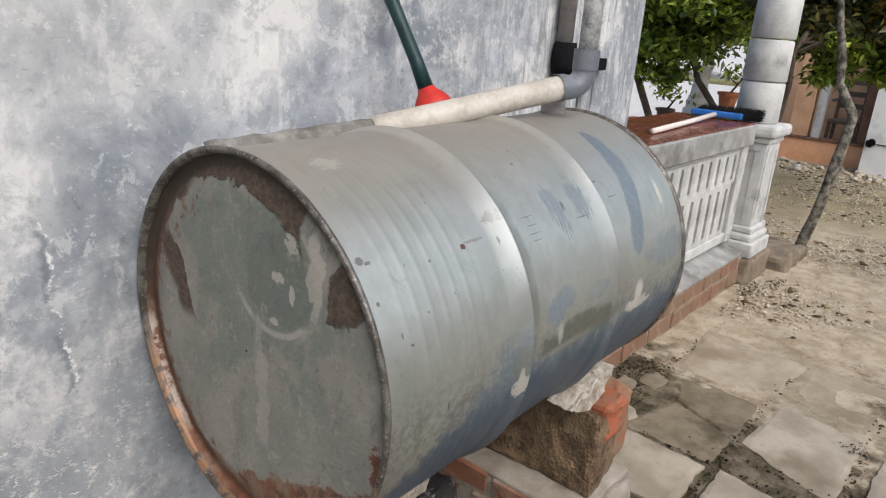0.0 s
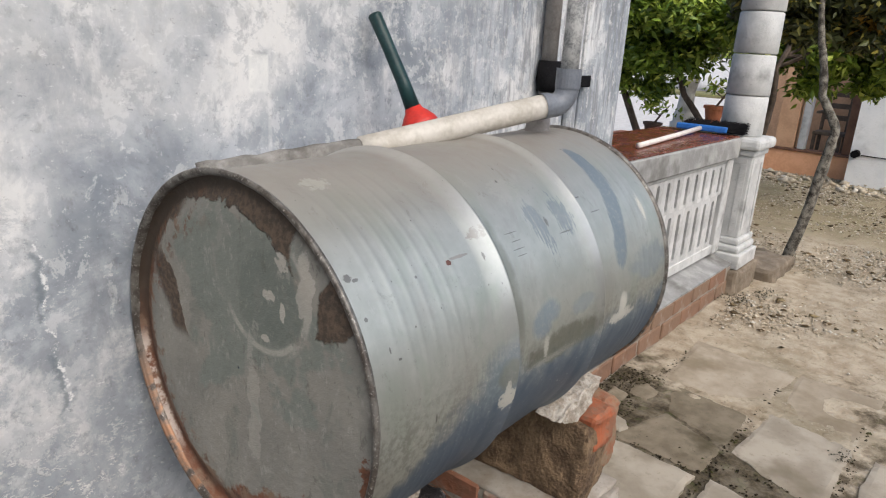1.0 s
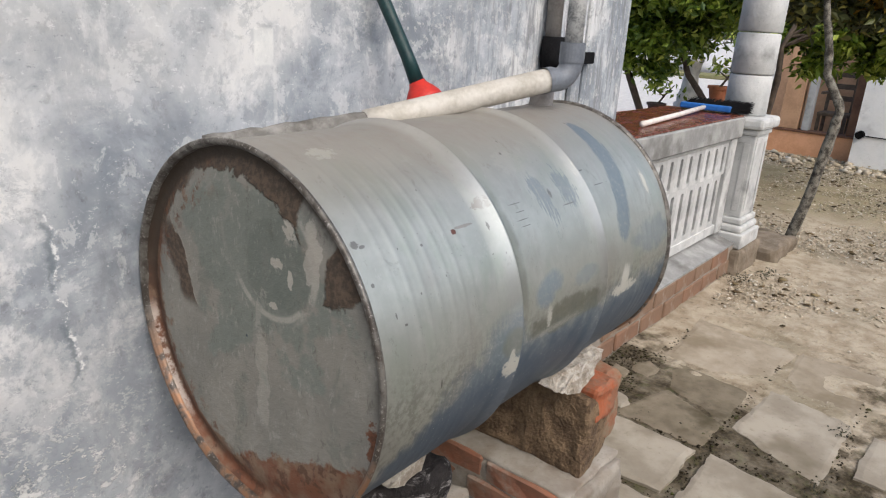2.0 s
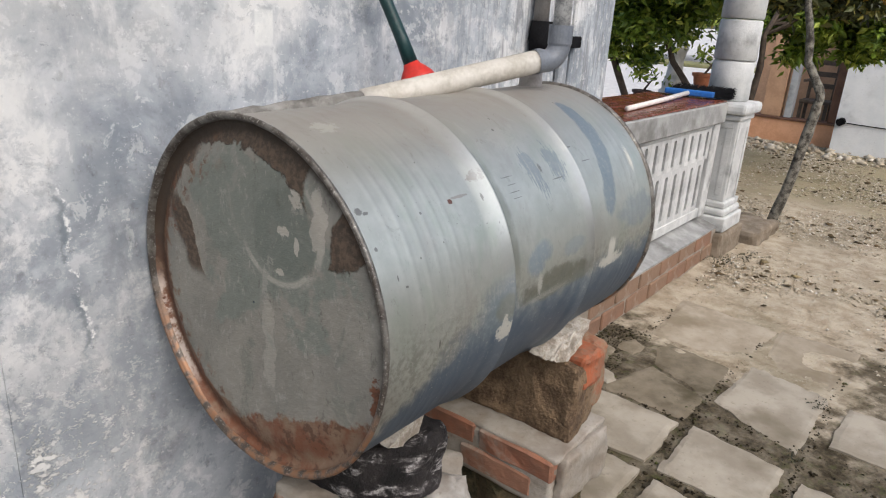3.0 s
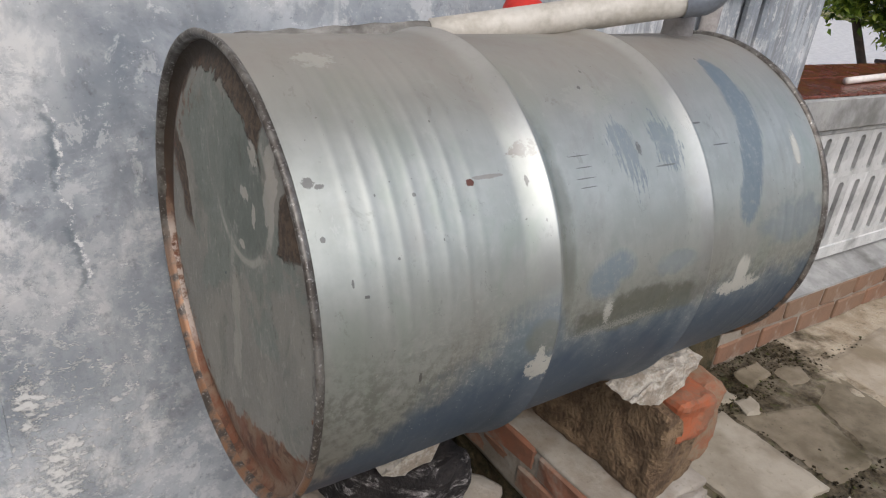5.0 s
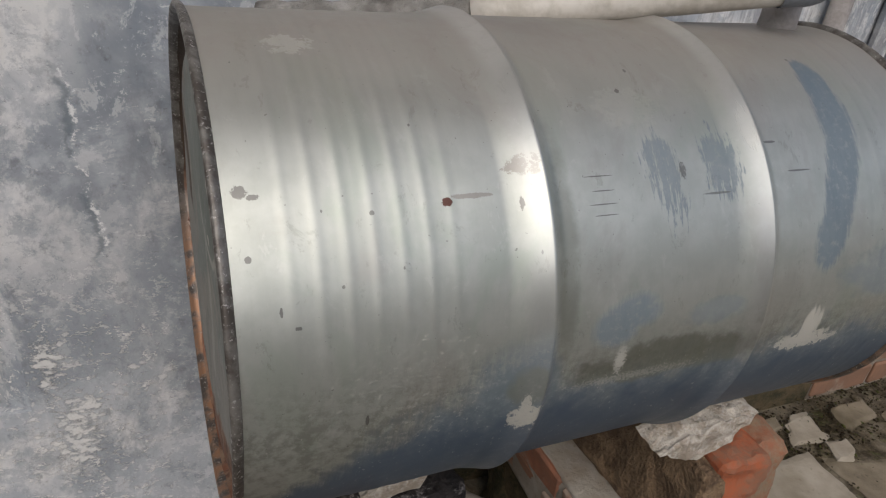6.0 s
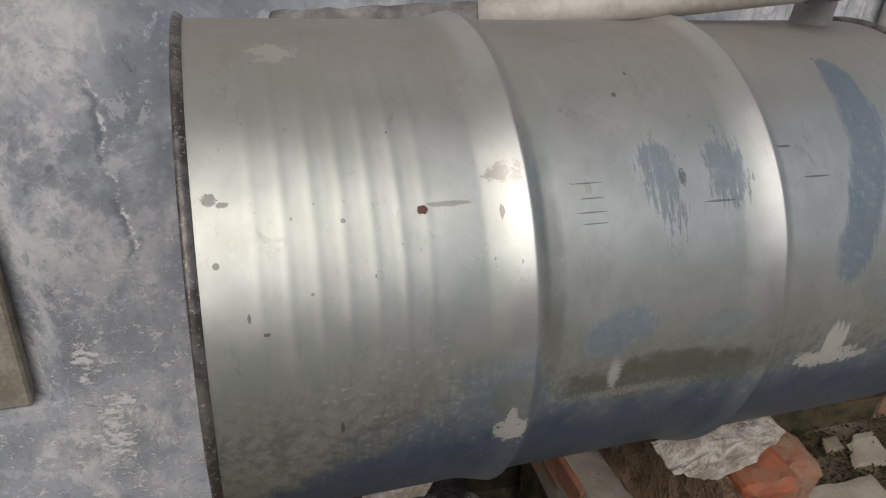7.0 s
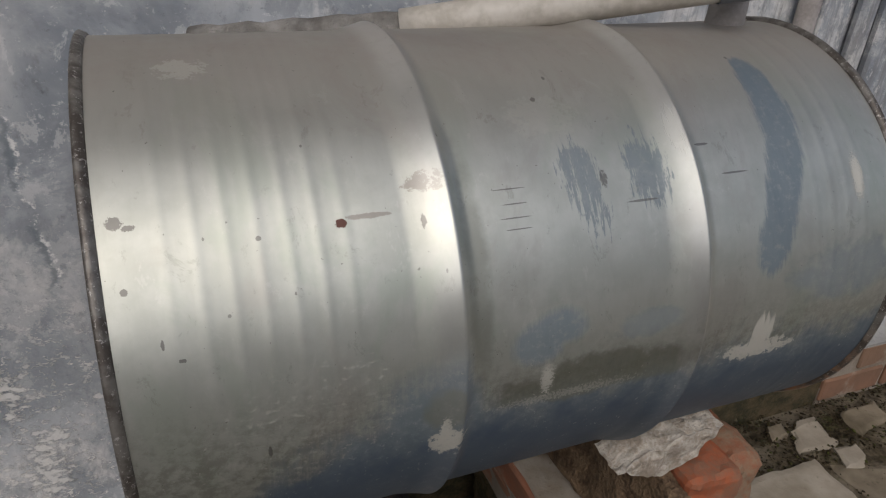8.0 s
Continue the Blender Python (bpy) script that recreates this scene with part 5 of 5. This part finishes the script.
# ---- gravel, litter, weeds ----
def scatter(name, count, place, size, material, label, category, seed, flatness=0.55):
    """Many small broken stones in one mesh."""
    rng = np.random.default_rng(seed)
    base = np.array([(1, 0, 0), (-1, 0, 0), (0, 1, 0), (0, -1, 0), (0, 0, 1), (0, 0, -1)], float)
    tri = np.array([(0, 2, 4), (2, 1, 4), (1, 3, 4), (3, 0, 4), (2, 0, 5), (1, 2, 5), (3, 1, 5), (0, 3, 5)])
    xy = place(rng, count)
    sz = size[0] + (size[1] - size[0]) * rng.random(len(xy)) ** 3
    v = base[None] * (0.6 + 0.7 * rng.random((len(xy), 6, 1))) + rng.normal(0, 0.22, (len(xy), 6, 3))
    v *= sz[:, None, None]
    v[:, :, 2] *= flatness
    t = rng.random(len(xy)) * math.tau
    x, y = v[:, :, 0].copy(), v[:, :, 1].copy()
    v[:, :, 0] = x * np.cos(t)[:, None] - y * np.sin(t)[:, None] + xy[:, :1]
    v[:, :, 1] = x * np.sin(t)[:, None] + y * np.cos(t)[:, None] + xy[:, 1:2]
    v[:, :, 2] += -0.01 + sz[:, None] * 0.25
    me = bpy.data.meshes.new(name)
    me.from_pydata(v.reshape(-1, 3).tolist(), [], (tri[None] + 6 * np.arange(len(xy))[:, None, None]).reshape(-1, 3).tolist())
    me.materials.append(material)
    me.shade_smooth()
    return tagged(new(name, me), label, category, "", "stuff")


def stone_material(name, a, b, c):
    n = Nodes(name)
    r, f = n.island(), n.noise(60, 4)
    col = n.mix(n.step(r, 0.0, 0.7), a, b)
    col = n.mix(n.step(r, 0.8, 1.0), col, c)
    return n.done(n.mix(n.step(f, 0.4, 0.7, 0, 0.4), col, a), 0.95, 0, f, 0.003, 0.2)


M_GRAVEL = stone_material("pale_gravel", (0.36, 0.295, 0.21), (0.52, 0.455, 0.355), (0.7, 0.65, 0.57))
M_SOIL = stone_material("dark_soil", (0.016, 0.012, 0.006), (0.045, 0.034, 0.018), (0.07, 0.075, 0.022))
M_LITTER = stone_material("dry_litter", (0.06, 0.045, 0.025), (0.16, 0.11, 0.06), (0.32, 0.25, 0.14))


def yard(rng, n):
    x = 2.3 + 6.4 * rng.random(n * 3) ** 1.25
    y = 1.3 - 5.5 * rng.random(n * 3) ** 1.35
    clump = np.array([noise.noise((a * 1.4, b * 1.4, 4.0)) for a, b in zip(x, y)])
    keep = (clump + rng.normal(0, 0.24, len(x)) > 0.2 - 0.12 * np.clip(x - 3.2, -1.5, 1.5)) & ~((y > 0.18) & (x < 3.85)) & ~((x > 8.2) & (y < 0.6)) & (y > -2.4 - 0.9 * rng.random(len(x)) ** 2 * 2)
    keep &= (y < 0.22 - 0.75 * np.maximum(0, 3.0 - x) + 0.25 * rng.normal(0, 1, len(x)) * 0.3) | (x > 4.0)
    return np.c_[x, y][keep][:n]


def joints(rng, n):
    x = 0.75 + 1.7 * rng.random(n * 4)
    y = -1.1 + 1.3 * rng.random(n * 4)
    near = np.min([np.abs(x - k) for k in (0.82, 1.185, 1.54, 1.64)], axis=0)
    side = np.min([np.abs(y - k) for k in (-0.635, -0.29, 0.1)], axis=0)
    keep = (np.minimum(near, side) < 0.02 * rng.random(len(x)) + 0.006)
    return np.c_[x, y][keep][:n]


scatter("gravel", 60000, yard, (0.002, 0.0135), M_GRAVEL, "pale broken gravel strewn over the yard", "gravel", 1)
scatter("leaf_litter", 2600, yard, (0.005, 0.03), M_LITTER, "dry leaf litter and dark crumbs on the yard", "litter", 2, 0.3)
scatter("joint_debris", 2600, joints, (0.002, 0.008), M_SOIL, "dark soil crumbs and moss in the slab joints", "debris", 3, 0.6)


def porch_foot(rng, n):
    return np.c_[7.7 + 0.8 * rng.random(n), -0.6 + 2.3 * rng.random(n)]


scatter("rubble", 260, porch_foot, (0.02, 0.075), M_GRAVEL, "broken stones and clods along the porch wall", "rubble", 5, 0.6)


def house_foot(rng, n):
    return np.c_[1.15 + 0.95 * rng.random(n), 0.06 + 0.2 * rng.random(n)]


scatter("soil_crumbs", 2200, house_foot, (0.0015, 0.0075), M_SOIL, "dark soil crumbs and dead leaves at the foot of the house", "soil", 6, 0.5)


def weeds():
    rng = random.Random(21)
    bits = [crown((x, y, 0.008), (r, r * 0.7, 0.012), c, rng, 0.011) for x, y, r, c in ((1.55, -0.615, 0.05, 60), (1.96, -0.6, 0.06, 60), (3.3, 0.14, 0.14, 240), (3.55, 0.08, 0.1, 140), (2.5, -0.9, 0.3, 300), (1.42, 0.22, 0.08, 50), (1.72, 0.24, 0.1, 60))]
    return tagged(new("weeds", link_mesh("weeds", join(*bits), M_WEED)), "dark low weeds and dead leaves along the joints", "weeds", "", "stuff")


weeds()


# ---- paving ----
def slab(corners, top, seed, cuts=18, ragged=0.009):
    """One worn flagstone: four corners in plan, ragged edges, a slightly dished top."""
    bm = bmesh.new()
    a, b, c, d = [Vector((x, y, 0)) for x, y in corners]
    rows = []
    for i in range(cuts + 1):
        row = []
        for j in range(cuts + 1):
            u, v = i / cuts, j / cuts
            q = a.lerp(b, u).lerp(d.lerp(c, u), v)
            lip = min(u, 1 - u, v, 1 - v)
            w = max(0.0, 1 - lip * 5)
            rag = noise.noise_vector(Vector((q.x * 11 + seed, q.y * 11, seed))) * ragged + noise.noise_vector(Vector((q.x * 42, q.y * 42, seed))) * 0.006
            z = top + 0.004 * noise.noise((q.x * 3, q.y * 3, seed)) + 0.002 * noise.noise((q.x * 21, q.y * 21, seed)) - (0.004 + 0.003 * noise.noise((q.x * 30, q.y * 30, 5))) * (lip == 0)
            row.append(bm.verts.new((q.x + rag.x * w, q.y + rag.y * w, z)))
        rows.append(row)
    for p, q in zip(rows, rows[1:]):
        for j in range(cuts):
            bm.faces.new((p[j], q[j], q[j + 1], p[j + 1]))
    rim = [rows[i][0] for i in range(cuts)] + [rows[cuts][j] for j in range(cuts)] + [rows[i][cuts] for i in range(cuts, 0, -1)] + [rows[0][j] for j in range(cuts, 0, -1)]
    foot = [bm.verts.new((v.co.x, v.co.y, -0.045)) for v in rim]
    for k in range(len(rim)):
        j = (k + 1) % len(rim)
        bm.faces.new((rim[k], rim[j], foot[j], foot[k]))
    bm.faces.new(foot)
    return bm


def paving():
    t = structure("pavement", box(0.9, 1.9, -0.9, 0.0, -0.07, -0.05), M_SLAB, "cracked concrete paving slabs with dark mossy joints", "pavement")
    rows = [
        (((0.84, -0.275), (1.165, -0.27), (1.17, 0.05), (0.84, 0.05)), 0.004, 0),
        (((0.84, -0.62), (1.12, -0.61), (1.155, -0.32), (0.84, -0.32)), 0.002, 0),
        (((0.84, -1.0), (1.08, -1.0), (1.115, -0.66), (0.84, -0.66)), 0.0, 0),
        (((1.215, -0.265), (1.505, -0.262), (1.515, 0.075), (1.215, 0.085)), 0.002, 0),
        (((1.195, -0.607), (1.475, -0.602), (1.525, -0.305), (1.212, -0.312)), 0.0, 0),
        (((1.15, -1.0), (1.42, -1.0), (1.45, -0.66), (1.165, -0.66)), 0.0, 0),
        (((1.548, -0.272), (1.733, -0.282), (1.838, -0.035), (1.55, 0.06)), -0.007, 1),
        (((1.6, -0.61), (2.07, -0.628), (2.135, -0.33), (1.74, -0.308)), -0.005, 0),
        (((1.752, -0.285), (2.06, -0.288), (2.092, 0.045), (1.856, -0.035)), -0.007, 1),
        (((1.7, -1.05), (2.06, -1.05), (2.03, -0.69), (1.72, -0.68)), 0.0, 0),
        (((2.082, -0.305), (2.55, -0.325), (2.62, 0.12), (2.112, 0.085)), -0.007, 2),
        (((2.1, -0.625), (2.6, -0.66), (2.58, -0.345), (2.155, -0.335)), -0.008, 2),
    ]
    for k, (corners, top, mossy) in enumerate(rows):
        part("slab", slab(corners, top, k * 1.7), (M_SLAB, M_SLAB_MOSS, M_SLAB_SAND)[mossy], t)
    # broken pieces lying in the moss against the house
    for k, (x, y, rx, ry) in enumerate(((1.5, 0.195, 0.035, 0.03), (1.585, 0.15, 0.075, 0.05), (1.8, 0.165, 0.085, 0.04), (1.635, 0.065, 0.055, 0.03), (1.93, 0.09, 0.06, 0.04))):
        part("slab_fragment", slab(((x - rx, y - ry), (x + rx * 0.8, y - ry * 0.7), (x + rx, y + ry * 0.8), (x - rx * 0.6, y + ry)), -0.003, 20 + k * 2.3, 9, 0.035), M_SLAB_MOSS if k % 2 == 0 else M_SLAB, t)
    return t


paving()


# ---- brick plinth ----
def plinth():
    t = structure("plinth", box(CORNER, 3.46, 0.26, 0.8, -0.1, 0.15), M_MORTAR, "low brick plinth below the balustrade", "plinth")
    for c in range(2):
        x = CORNER + 0.12 + (0.12 if c % 2 else 0)
        k = 0
        while x < 3.4:
            lay(t, x, 0.302, 0.03 + c * 0.088, random.uniform(-1, 1), k + c, 1.0, 1).scale = (1.19, 1.0, 1.38)
            x += 0.252
            k += 1
    part("corner_pier", lump(3.4, 3.8, 0.2, 0.57, -0.1, 0.128, 0.012, 9, 8, 2.5, 0.02), M_CRUMBLE, t, "crumbling cement corner")
    part("kerb", lump(3.82, 4.3, 0.1, 0.36, -0.1, 0.075, 0.02, 7, 9, 6.5, 0.03), M_CRUMBLE, t, "broken cement kerb")
    return t


plinth()
